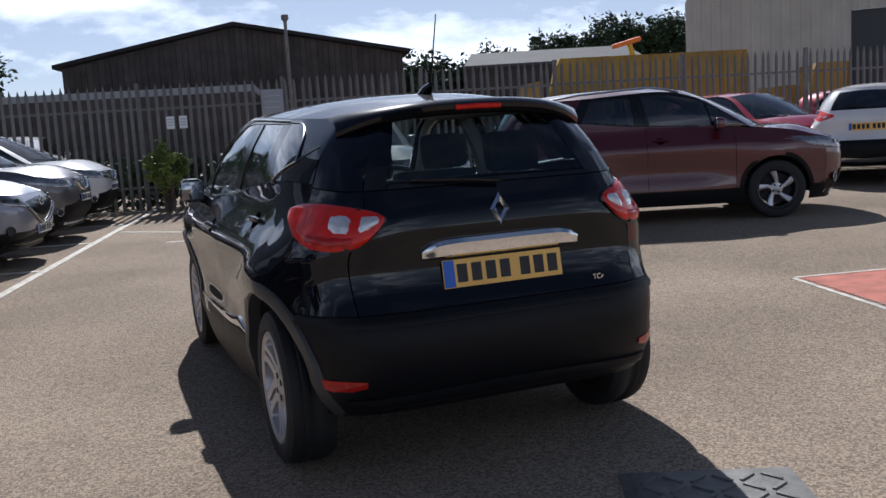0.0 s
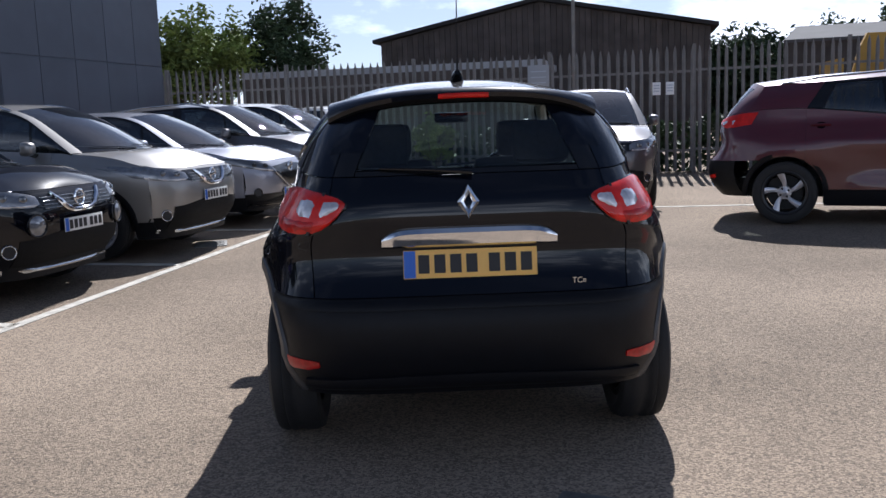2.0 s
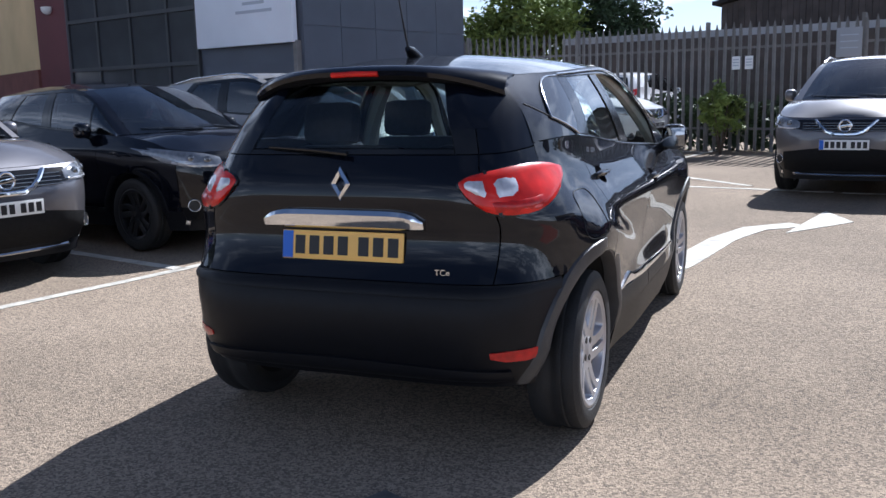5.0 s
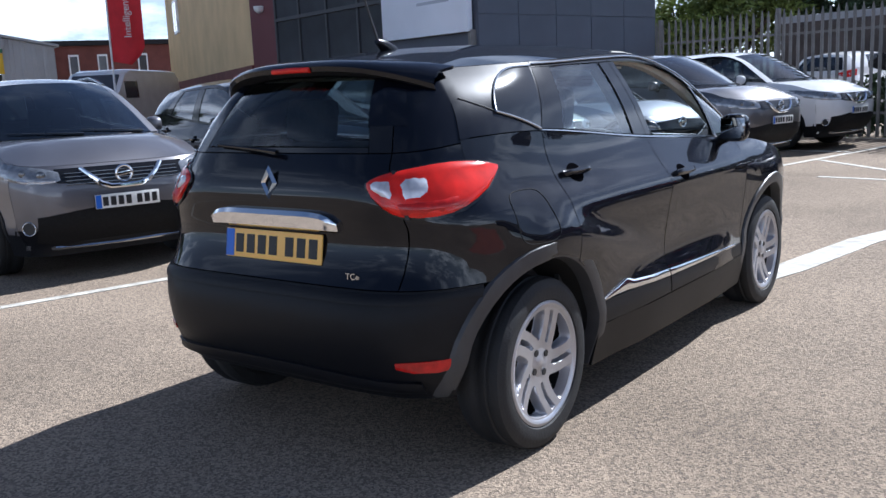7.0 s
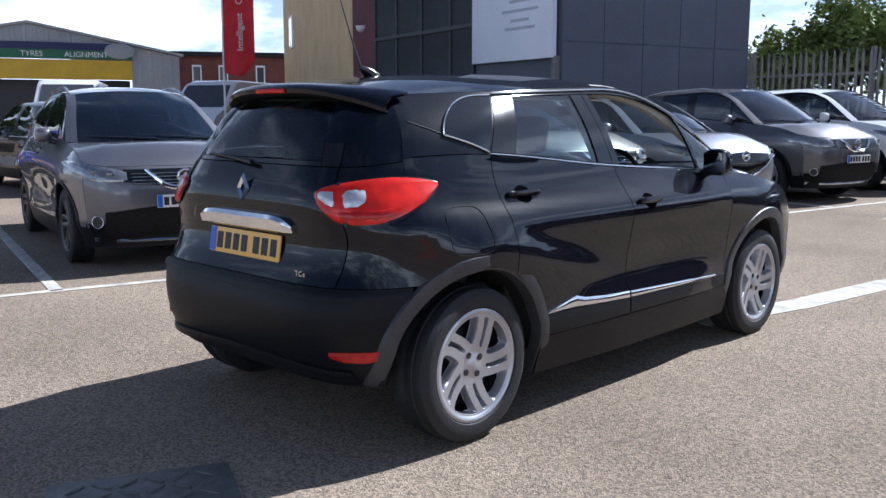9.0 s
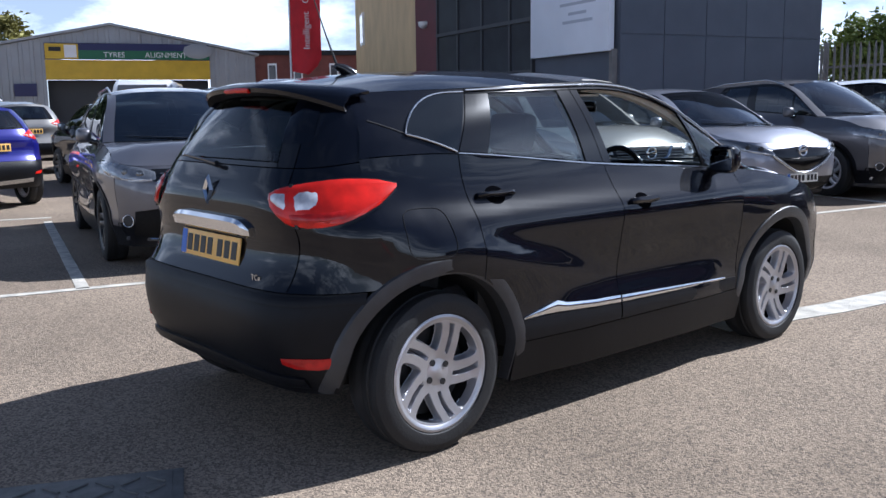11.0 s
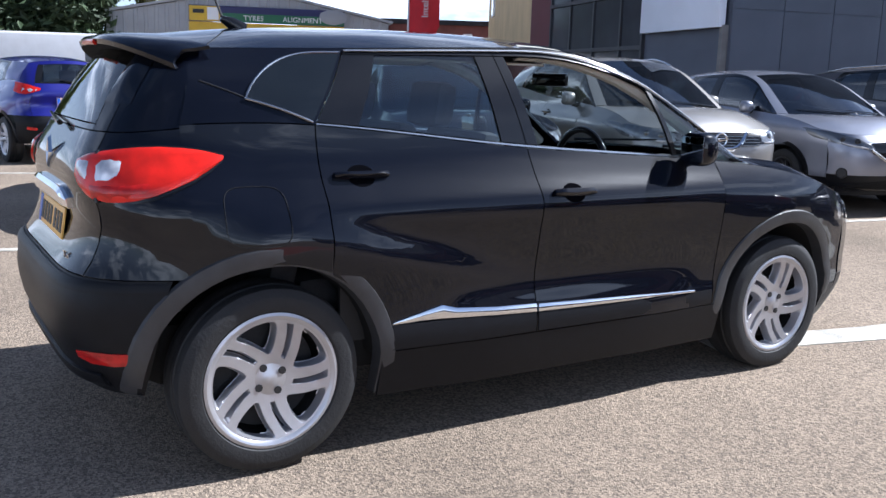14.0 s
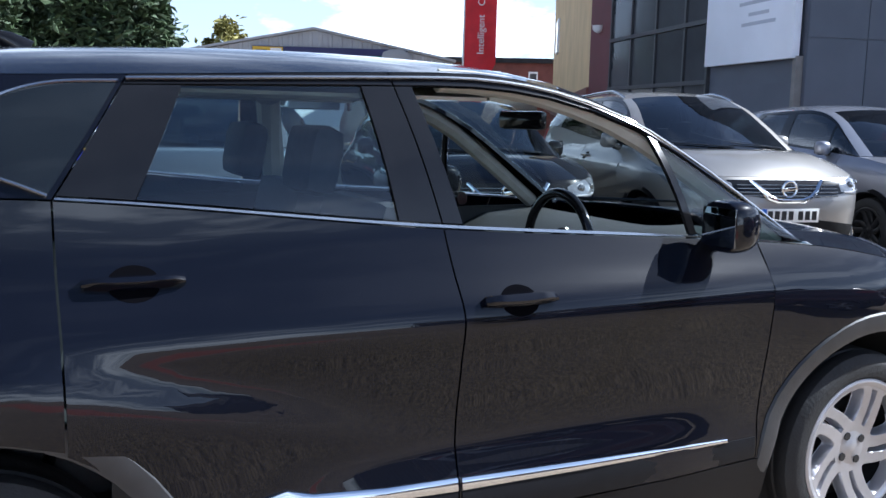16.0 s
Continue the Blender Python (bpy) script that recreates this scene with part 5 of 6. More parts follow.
for k in range(11):
    p = F0 + FD * (-6.3 + 2.75 * k) - Vector((FD.y, -FD.x, 0)) * 0.06
    box("post", (0.06, 0.10, 2.45), pose(p.x, p.y, ground_z(p.x, p.y) + 1.22, 0, 0, -13.7), STEEL, fence)
for k in range(10):
    for z in (0.45, 1.95):
        p = F0 + FD * (-6.3 + 2.75 * k + 1.375) - Vector((FD.y, -FD.x, 0)) * 0.03
        box("rail", (2.74, 0.035, 0.045), pose(p.x, p.y, ground_z(p.x, p.y) + z, 0, 0, -13.7), STEEL, fence)
for s_, z_, w_, h_ in ((-0.22, 1.82, 0.15, 0.24), (0.02, 1.82, 0.15, 0.24), (1.74, 2.1, 0.42, 0.5), (4.0, 1.8, 0.15, 0.24), (4.25, 1.8, 0.15, 0.24)):
    p = F0 + FD * s_ + Vector((FD.y, -FD.x, 0)) * 0.03
    sg = box("fence_sign", (w_, 0.008, h_), pose(p.x, p.y, z_, 0, 0, -13.7), WHITE if w_ < 0.3 else GREYCLAD, None, 0.002)
    tagged(sg, "small pale notice board fixed to the fence", "sign")
    for k in range(3):
        box("bar", (w_ * 0.7, 0.003, 0.018), pose(0, -0.006, h_ * (0.25 - 0.22 * k)), SIGNGREY, sg)

# ---- trees ----
def leaf_mesh(name, n, spread, size, seed, material, parent, shape="round"):
    """A crown of many small bent leaves, gathered in clumps."""
    r = random.Random(seed)
    vs, fs = [], []
    clumps = []
    for _ in range(max(12, n // 60)):
        if shape == "cone":
            t = r.random() ** 1.3
            a = r.uniform(0, 2 * math.pi)
            d = (1 - t) * r.uniform(0.45, 1.0)
            clumps.append((Vector((math.cos(a) * d * spread[0], math.sin(a) * d * spread[1], t * spread[2])), 0.26 * spread[0] + 0.1))
        else:
            v = Vector((r.gauss(0, 1), r.gauss(0, 1), r.gauss(0, 1))).normalized() * r.uniform(0.35, 1.0)
            clumps.append((Vector((v.x * spread[0], v.y * spread[1], v.z * spread[2])), r.uniform(0.16, 0.34) * spread[0]))
    for _ in range(n):
        c, cr_ = r.choice(clumps)
        p = c + Vector((r.gauss(0, 0.45), r.gauss(0, 0.45), r.gauss(0, 0.4))) * cr_
        a = Vector((r.gauss(0, 1), r.gauss(0, 1), r.gauss(0, 0.6))).normalized()
        b = a.cross(Vector((r.gauss(0, 1), r.gauss(0, 1), r.gauss(0, 1)))).normalized()
        k = a.cross(b) * 0.25
        w = size * r.uniform(0.6, 1.5)
        i = len(vs)
        vs += [p - a * w, p + b * w * 0.45 + k * w, p + a * w, p - b * w * 0.45 + k * w]
        fs += [(i, i + 1, i + 2), (i, i + 2, i + 3)]
    me = bpy.data.meshes.new(name)
    me.from_pydata([tuple(v) for v in vs], [], fs)
    me.materials.append(material)
    o = new(name, me)
    o.parent = parent
    return o


def tree(place, height, spread, material, seed, label, n=8000, leaf=0.1, shape="round", name="tree"):
    t = new(name)
    t.location = place
    tagged(t, label, "tree")
    r = random.Random(seed)
    trunk_top = height * (0.95 if shape == "cone" else 0.6)
    pts = [(r.uniform(-0.08, 0.08) * k, r.uniform(-0.08, 0.08) * k, trunk_top * k / 6) for k in range(7)]
    tk = link_mesh("trunk", *tube(pts, [0.035 * height * (1 - 0.8 * k / 6) * 0.6 for k in range(7)], 8), BARK, t)
    for k in range(7 if shape != "cone" else 4):
        a = r.uniform(0, 6.28)
        z0 = trunk_top * r.uniform(0.45, 0.95)
        e = Vector((math.cos(a) * spread[0] * 0.7, math.sin(a) * spread[1] * 0.7, z0 + spread[2] * r.uniform(0.2, 0.6)))
        link_mesh("limb", *tube([(0, 0, z0), (e.x * 0.5, e.y * 0.5, lerp(z0, e.z, 0.6)), e], [0.012 * height, 0.007 * height, 0.003 * height], 6), BARK, t)
    c = leaf_mesh("crown", n, spread, leaf, seed, material, t, shape)
    c.location = (0, 0, height - spread[2] if shape != "cone" else height - spread[2])
    return t


tree((-7.6, 27.5, 0), 5.4, (1.9, 1.6, 1.7), LEAF_L, 3, "light green broadleaf tree behind the fence")
tree((-5.2, 29.0, 0), 5.8, (1.8, 1.6, 1.9), LEAF_D, 5, "dark green broadleaf tree behind the fence")
tree((-9.5, 27.0, 0), 4.2, (1.8, 1.6, 1.5), LEAF_L, 6, "light green shrubby tree behind the fence")
for i, (x, y, h) in enumerate(((30, 62, 7.4), (34, 59, 8.2), (38, 57, 9.2), (41.5, 56, 9.0), (45, 55, 8.2), (24, 66, 6.4), (18, 68, 5.9), (50, 50, 8.5), (14.5, 46, 5.0), (17.5, 45, 5.4), (20.5, 44, 5.0))):
    tree((x, y, 0), h, (2.9, 2.6, 2.6), LEAF_D, 20 + i, "dark broadleaf tree on the skyline", 9000, 0.17)
for i, (x, y, h) in enumerate(((-45, 0.5, 10.5), (-46, 4.0, 11.5), (-45, 7.4, 10.4), (-48, -3.5, 11.0), (-50, 6.0, 12.5), (-47, 2.0, 12.0))):
    tree((x, y, 0), h, (2.6, 2.6, h * 0.92), LEAF_L if i == 3 else LEAF_D, 40 + i, "tall dense conifer beyond the yard", 11000, 0.24, "cone")
tree((-47, 11.6, 0), 6.2, (1.6, 1.6, 1.6), LEAF_Y, 60, "yellow-green tree beside the workshop", 2200, 0.2)
bush = new("bush")
bush.location = (0.05, 14.0, ground_z(0, 14))
tagged(bush, "green shrub growing in front of the fence", "bush")
for k in range(6):
    a = k * 1.05
    link_mesh("stem", *tube([(0, 0, 0), (0.12 * math.cos(a), 0.12 * math.sin(a), 0.5), (0.3 * math.cos(a), 0.3 * math.sin(a), 1.1)], [0.018, 0.013, 0.006], 6), BARK, bush)
b_ = leaf_mesh("crown", 2600, (0.42, 0.36, 0.5), 0.05, 9, LEAF_L, bush)
b_.location = (0, 0, 0.85)

# low dark scrub along the far side of the fence
rs = random.Random(12)
vs, fs = [], []
for _ in range(9000):
    a = rs.uniform(-6.3, 7.6)
    h = 0.95 + 0.35 * noise.noise((a * 0.9, 3.1, 0))
    p = F0 + FD * a - Vector((FD.y, -FD.x, 0)) * rs.uniform(0.25, 0.8)
    p.z = ground_z(p.x, p.y) + h * rs.random() ** 0.8
    d = Vector((rs.gauss(0, 1), rs.gauss(0, 1), rs.gauss(0, 1.2))).normalized()
    e = d.cross(Vector((rs.gauss(0, 1), rs.gauss(0, 1), rs.gauss(0, 1)))).normalized()
    w = rs.uniform(0.05, 0.11)
    i = len(vs)
    vs += [p - d * w, p + e * w * 0.5, p + d * w, p - e * w * 0.5]
    fs += [(i, i + 1, i + 2), (i, i + 2, i + 3)]
me = bpy.data.meshes.new("scrub")
me.from_pydata([tuple(v) for v in vs], [], fs)
me.materials.append(LEAF_D)
tagged(new("scrub", me), "dark green scrub growing behind the steel fence", "undergrowth", kind="stuff")

# ---- dark showroom ----
CORNER = Vector((-6.90, 10.90, 0))
WA, WB = ang(164.3), ang(76.0)
NA, NB = Vector((WA.y, -WA.x, 0)) * -1, Vector((WB.y, -WB.x, 0))
if NA.y > 0:
    NA = -NA
TOP = 7.5


def wall_slab(name, p, d, length, z0, z1, thick, nrm, material, label, parent=None):
    m = Matrix.Translation(p + d * length / 2 - nrm * thick / 2 + Vector((0, 0, (z0 + z1) / 2))) @ pose(0, 0, 0, 0, 0, math.degrees(math.atan2(d.y, d.x)))
    o = box(name, (length, thick, z1 - z0), m, material, parent)
    if parent is None:
        tagged(o, label, "wall", kind="structure")
    return o


def on_wall(p, d, nrm, s, z, out=0.0):
    q = p + d * s + nrm * out
    return Matrix.Translation((q.x, q.y, z)) @ pose(0, 0, 0, 0, 0, math.degrees(math.atan2(d.y, d.x)))


showroom = new("showroom_building")
tagged(showroom, "dark grey panelled showroom with tall dark windows", "building")
wall_slab("front_wall", CORNER, WA, 7.8, 0, TOP, 0.3, NA, NAVY, "", showroom)
wall_slab("side_wall", CORNER - WA * 0.0, WB, 5.05, 0, TOP, 0.3, NB, NAVY, "", showroom)
back = CORNER + WB * 5.05
wall_slab("back_wall", back, WA, 14.0, 0, TOP, 0.3, -NA, NAVY, "", showroom)
wall_slab("flat_roof", CORNER + NA * -0.01 + WA * 0.3, WA, 12.0, TOP - 0.02, TOP + 0.25, 5.0, NA, ROOFDARK, "", showroom)
for s_ in (2.95, 3.9, 5.2, 6.45, 7.62):
    box("mullion", (0.07, 0.08, 4.6), on_wall(CORNER, WA, NA, s_, 2.3, 0.03), FRAME_SHADE, showroom)
for a, b in ((2.99, 3.86), (3.94, 5.16), (5.24, 6.41), (6.49, 7.58)):
    for z0, z1 in ((0.15, 2.08), (2.16, 3.14), (3.24, 4.5)):
        box("pane", (b - a, 0.03, z1 - z0), on_wall(CORNER, WA, NA, (a + b) / 2, (z0 + z1) / 2, 0.012), NAVY_GLASS, showroom)
for z in (2.12, 3.19, 4.55):
    box("transom", (4.75, 0.09, 0.08), on_wall(CORNER, WA, NA, 5.28, z, 0.035), FRAME_SHADE, showroom)
for k in range(5):
    box("wall_panel", (0.985, 0.02, 2.6), on_wall(CORNER, WB, NB, 0.5 + k * 1.0, 1.35, 0.008), NAVY, showroom)
    box("wall_panel", (0.985, 0.02, 4.75), on_wall(CORNER, WB, NB, 0.5 + k * 1.0, 5.05, 0.008), NAVY, showroom)
for z in (0.7, 1.6):
    box("wall_panel", (2.7, 0.02, 0.86), on_wall(CORNER, WA, NA, 1.45, z, 0.008), NAVY, showroom)
box("corner_post", (0.09, 0.12, 2.4), on_wall(CORNER, WA, NA, 0.10, 1.2, 0.06), STEEL, showroom)
sign = box("sign_panel", (2.72, 0.12, 3.3), on_wall(CORNER, WA, NA, 1.44, 4.02, 0.12), SIGNWHITE, None, 0.006)
tagged(sign, "large pale blank-looking sign panel on the dark wall", "sign")
for k, (w_, z_) in enumerate(((0.9, 0.2), (1.3, 0.0), (0.8, -0.18), (1.1, -0.36), (0.7, -0.54), (1.2, -0.72), (0.6, -0.9), (1.0, -1.05))):
    box("bar", (w_, 0.004, 0.055), pose(-0.35, -0.063, z_), SIGNGREY, sign)
    box("bar", (w_, 0.004, 0.055), pose(-0.35, 0.063, z_), SIGNGREY, sign)
wall_slab("maroon_wall", CORNER + WA * 7.8, WA, 1.3, 0, TOP, 0.3, NA, MAROON, "", showroom)
lampb = new("wall_lamp")
tagged(lampb, "small white bulkhead lamp on the maroon wall", "lamp")
lampb.matrix_basis = on_wall(CORNER, WA, NA, 8.45, 3.55, 0.06)
vs, fs = lathe([(0, 0.12), (0.08, 0.09), (0.13, 0.03), (0.14, -0.06), (0, -0.06)], 16)
link_mesh("lamp_globe", vs, fs, WHITE, lampb, matrix=pose(0, 0, 0, 0, 90, 90))
Y0 = CORNER + WA * 9.1
YD = (Vector((-34, 24.5, 0)) - Y0).normalized()
YN = Vector((-YD.y, YD.x, 0))
if YN.y > 0:
    YN = -YN
tan_b = new("tan_building")
tagged(tan_b, "tan rendered building with white windows and brick base", "building")
YL = (Vector((-34, 24.5, 0)) - Y0).length
wall_slab("wall", Y0, YD, YL, 0, 9.0, 0.3, YN, YELLOWWALL, "", tan_b)
wall_slab("plinth", Y0 + YN * 0.06, YD, YL, 0, 2.2, 0.06, YN, BRICK, "", tan_b)
for s_ in (17.0,):
    wf = box("window", (1.5, 0.1, 1.4), on_wall(Y0, YD, YN, s_, 4.9, 0.03), WHITE, tan_b)
    for sx in (-0.36, 0.36):
        box("pane", (0.62, 0.02, 1.2), pose(sx, -0.05, 0), NAVY_GLASS, wf)
        box("pane", (0.62, 0.02, 1.2), pose(sx, 0.05, 0), NAVY_GLASS, wf)

# ---- brown shed behind the fence ----
SL, SR, SG = Vector((-1.62, 31.4, 4.3)), Vector((10.2, 28.6, 4.3)), 5.5
SD = (SR - SL).normalized()
SN = Vector((SD.y, -SD.x, 0))
LEN = (Vector((SR.x, SR.y)) - Vector((SL.x, SL.y))).length
shed = new("timber_shed")
tagged(shed, "wide dark brown timber-clad shed with a low gable", "building")
n_b = 58
for k in range(n_b):
    a, b = LEN * k / n_b, LEN * (k + 1) / n_b - 0.012
    za, zb_ = [4.3 + (SG - 4.3) * (1 - abs(2 * v / LEN - 1)) for v in (a, b)]
    base, o = Vector((SL.x, SL.y, 0)), SN * (0.02 if k % 2 else 0.0)
    p, q = base + SD * a + o, base + SD * b + o
    p.z = q.z = 0
    i = -SN * 0.12
    vs = [p, q, q + Vector((0, 0, zb_)), p + Vector((0, 0, za))]
    vs += [v + i for v in vs]
    link_mesh("board", vs, [(0, 1, 2, 3), (7, 6, 5, 4), (0, 1, 5, 4), (1, 2, 6, 5), (2, 3, 7, 6), (3, 0, 4, 7)], WOODDARK, shed, smooth=False)
for sgn in (0, 1):
    a = Vector((SL.x, SL.y, 4.3)) - SD * 0.25 if sgn == 0 else Vector((SR.x, SR.y, 4.3)) + SD * 0.25
    g = Vector((SL.x, SL.y, 0)) + SD * LEN / 2
    g.z = SG + 0.02
    a.z -= 0.02
    f_ = SN * 0.3
    bk = -SN * 16
    up = Vector((0, 0, 0.14))
    vs = [a + f_, g + f_, g + bk, a + bk]
    vs = vs + [v + up for v in vs]
    link_mesh("roof", vs, [(0, 1, 2, 3), (4, 5, 6, 7), (0, 1, 5, 4), (1, 2, 6, 5), (2, 3, 7, 6), (3, 0, 4, 7)], ROOFDARK, shed, smooth=False)
wall_slab("side_wall", Vector((SR.x, SR.y, 0)) - SN * 0.15, -SN, 15.5, 0, 4.25, 0.15, SD, WOODDARK, "", shed)
wall_slab("side_wall", Vector((SL.x, SL.y, 0)) - SN * 0.15, -SN, 15.5, 0, 4.25, 0.15, -SD, WOODDARK, "", shed)
# added dark sheet that keeps daylight out of the gaps between boards
wall_slab("backing", Vector((SL.x, SL.y, 0)) - SN * 0.14, SD, LEN, 0, 4.2, 0.1, SN, FRAME_SHADE, "", shed)
pole = new("yard_pole")
tagged(pole, "thin grey pole with a small lamp head", "pole")
pole.location = (3.74, 19.3, 0.15)
link_mesh("shaft", *tube([(0, 0, 0), (0, 0, 2), (0, 0, 4.2)], 0.045, 10), STEEL, pole)
link_mesh("lamp_head", *tube([(0, 0, 4.16), (0, 0, 4.22), (0, 0, 4.32)], [0.05, 0.10, 0.09], 12), STEEL, pole)


# ---- ribbed metal sheds ----
def ribbed(name, parent, p, d, nrm, length, z0, tops, material, pitch=0.5):
    """A wall of trapezoid ribs; tops(s) gives its height."""
    vs, fs = [], []
    s_ = 0.0
    pro = [(0, 0), (0.55, 0), (0.65, 0.04), (0.9, 0.04), (1.0, 0)]
    ss = []
    while s_ < length:
        for a, o in pro[:-1]:
            ss.append((min(s_ + a * pitch, length), o))
        s_ += pitch
    ss.append((length, 0))
    for s1, o in ss:
        q = p + d * s1 + nrm * o
        vs += [(q.x, q.y, z0), (q.x, q.y, tops(s1))]
        r_ = p + d * s1 - nrm * 0.12
        vs += [(r_.x, r_.y, z0), (r_.x, r_.y, tops(s1))]
    for i in range(len(ss) - 1):
        a, b = 4 * i, 4 * (i + 1)
        fs += [(a, b, b + 1, a + 1), (a + 2, b + 2, b + 3, a + 3), (a + 1, b + 1, b + 3, a + 3)]
    return link_mesh(name, vs, fs, material, parent, smooth=False)


AD = ang(69.5)
AN = Vector((AD.y, -AD.x, 0))
A0 = Vector((-41.7, 15.2, 0)) - AD * 7.0
ats = new("tyre_workshop")
tagged(ats, "grey ribbed-metal tyre workshop with a yellow shutter head", "building")
gab = lambda s1: 4.2 + 1.4 * (1 - abs(s1 - 7.0) / 7.0)
ribbed("wall", ats, A0, AD, AN, 3.95, 0, gab, GREYCLAD)
ribbed("wall", ats, A0 + AD * 11.7, AD, AN, 2.3, 0, lambda s1: gab(s1 + 11.7), GREYCLAD)
ribbed("gable_wall", ats, A0 + AD * 3.95, AD, AN, 7.75, 4.76, lambda s1: gab(s1 + 3.95), GREYCLAD)
box("shutter_box", (7.75, 0.3, 0.95), on_wall(A0, AD, AN, 7.82, 3.47, -0.1), YELLOW, ats)
# charcoal slab stands for the shade inside the open shutter
box("shutter_opening", (7.75, 0.2, 3.0), on_wall(A0, AD, AN, 7.82, 1.5, -1.2), FRAME_SHADE, ats)
sb = box("shop_sign", (7.75, 0.12, 0.78), on_wall(A0, AD, AN, 7.82, 4.35, 0.08), BLUESIGN, None, 0.01)
tagged(sb, "long blue and green workshop sign with pale lettering", "sign")
box("green_band", (6.2, 0.02, 0.42), pose(0.75, -0.066, -0.16), GREEN, sb)
box("yellow_block", (1.5, 0.02, 0.72), pose(-3.1, -0.066, 0.0), YELLOW, sb)
box("emblem", (0.55, 0.02, 0.6), pose(-2.7, -0.08, 0.0), WHITE, sb)
box("emblem", (0.55, 0.02, 0.2), pose(-3.4, -0.08, 0.1), INK, sb)


def words(text, parent, m, size, material, name="lettering"):
    cu = bpy.data.curves.new(name, "FONT")
    cu.body, cu.size, cu.extrude, cu.align_x, cu.align_y = text, size, 0.004, "CENTER", "CENTER"
    o = new(name, cu)
    me = bpy.data.meshes.new_from_object(o)
    bpy.data.objects.remove(o)
    me.materials.append(material)
    o = new(name, me)
    o.parent, o.matrix_basis = parent, m
    return o


words("TYRES", sb, pose(-0.7, -0.082, -0.17, 90), 0.36, WHITE)
words("ALIGNMENT", sb, pose(1.75, -0.082, -0.17, 90), 0.36, WHITE)
bm = bmesh.new()
bmesh.ops.create_icosphere(bm, subdivisions=2, radius=0.5)
for v in bm.verts:
    v.co.x *= 1.5
    v.co.y *= 0.1
    v.co.z *= 0.8
fig = part("emblem_shape", bm, GREYCLAD, sb, matrix=pose(3.3, -0.07, 0.05))
for sgn in (0, 1):
    a = A0 - AD * 0.2 if sgn == 0 else A0 + AD * 14.2
    g = A0 + AD * 7.0
    a = Vector((a.x, a.y, 4.2))
    g = Vector((g.x, g.y, 5.62))
    up = Vector((0, 0, 0.12))
    vs = [a + AN * 0.2, g + AN * 0.2, g - AN * 20, a - AN * 20]
    vs = vs + [v + up for v in vs]
    link_mesh("roof", vs, [(0, 1, 2, 3), (4, 5, 6, 7), (0, 1, 5, 4), (1, 2, 6, 5), (2, 3, 7, 6), (3, 0, 4, 7)], GREYCLAD, ats, smooth=False)
ribbed("side_wall", ats, A0 + AD * 14.0, -AN, AD, 19.0, 0, lambda s1: 4.2, GREYCLAD)
box("door_sign", (1.0, 0.06, 0.6), on_wall(A0, AD, AN, 3.0, 2.5, 0.1), BLUESIGN, ats)

brown = new("brick_building")
tagged(brown, "low red-brown building with small white windows", "building")
BD = ang(60)
BN = Vector((BD.y, -BD.x, 0))
B0 = Vector((-40, 26, 0)) - BD * 3.6
wall_slab("wall", B0, BD, 10, 0, 4.4, 0.3, BN, BRICK, "", brown)
wall_slab("wall", B0, -BN, 10, 0, 4.3, 0.3, -BD, BRICK, "", brown)
wall_slab("roof", B0 - BD * 0.2 + BN * 0.3, BD, 10.4, 4.4, 4.65, 10, BN, ROOFDARK, "", brown)
for s_ in (1.2, 2.6, 4.6):
    wf = box("window", (0.5, 0.1, 1.3), on_wall(B0, BD, BN, s_, 3.3, 0.03), WHITE, brown)
    box("pane", (0.36, 0.02, 1.1), pose(0, -0.05, 0), NAVY_GLASS, wf)

hall = new("metal_hall")
tagged(hall, "tall beige ribbed-metal hall with a dark opening", "building")
HD = ang(-20)
HN = Vector((HD.y, -HD.x, 0))
H0 = Vector((23.65, 29.4, 0))
HD = ang(-38)
HN = Vector((HD.y, -HD.x, 0))
ribbed("wall", hall, H0, HD, HN, 6.6, 0, lambda s1: 6.25 + 0.16 * s1, BEIGECLAD, 0.4)
ribbed("wall", hall, H0 + HD * 6.6, HD, HN, 14, 5.25, lambda s1: 7.3, BEIGECLAD, 0.4)
# charcoal slab painted as the shade inside the hall's opening
box("dark_opening", (14, 0.2, 5.3), on_wall(H0, HD, HN, 13.6, 2.6, -0.3), FRAME_SHADE, hall)
ribbed("side_wall", hall, H0, -HN, -HD, 14, 0, lambda s1: 6.2, BEIGECLAD, 0.4)
wall_slab("roof", H0 + HN * 0.2, HD, 21, 7.3, 7.5, 15, HN, ROOFDARK, "", hall)
HD = ang(-20)
HN = Vector((HD.y, -HD.x, 0))
low = new("low_shed")
tagged(low, "long low grey-roofed shed behind the fence", "building")
L0 = Vector((14.4, 32.6, 0))
wall_slab("wall", L0, HD, 7.6, 0, 4.0, 0.2, HN, WOODDARK, "", low)
vs = []
for q, z in ((L0 + HN * 0.2, 4.0), (L0 + HD * 7.8 + HN * 0.2, 4.0), (L0 + HD * 7.8 - HN * 3, 4.75), (L0 + HD * 0.6 - HN * 3, 4.75)):
    vs.append((q.x, q.y, z))
link_mesh("roof", vs + [(x, y, z - 0.12) for x, y, z in vs], [(0, 1, 2, 3), (4, 5, 6, 7), (0, 1, 5, 4), (1, 2, 6, 5), (2, 3, 7, 6), (3, 0, 4, 7)], PALEROOF, low, smooth=False)
white_roof = new("white_outbuilding")
tagged(white_roof, "dark pale-roofed outbuilding seen over the fence", "building")
wall_slab("wall", Vector((-5.5, 24.0, 0)), ang(-13.7), 9.0, 0, 2.75, 0.2, Vector((FD.y, -FD.x, 0)), WOODDARK, "", white_roof)
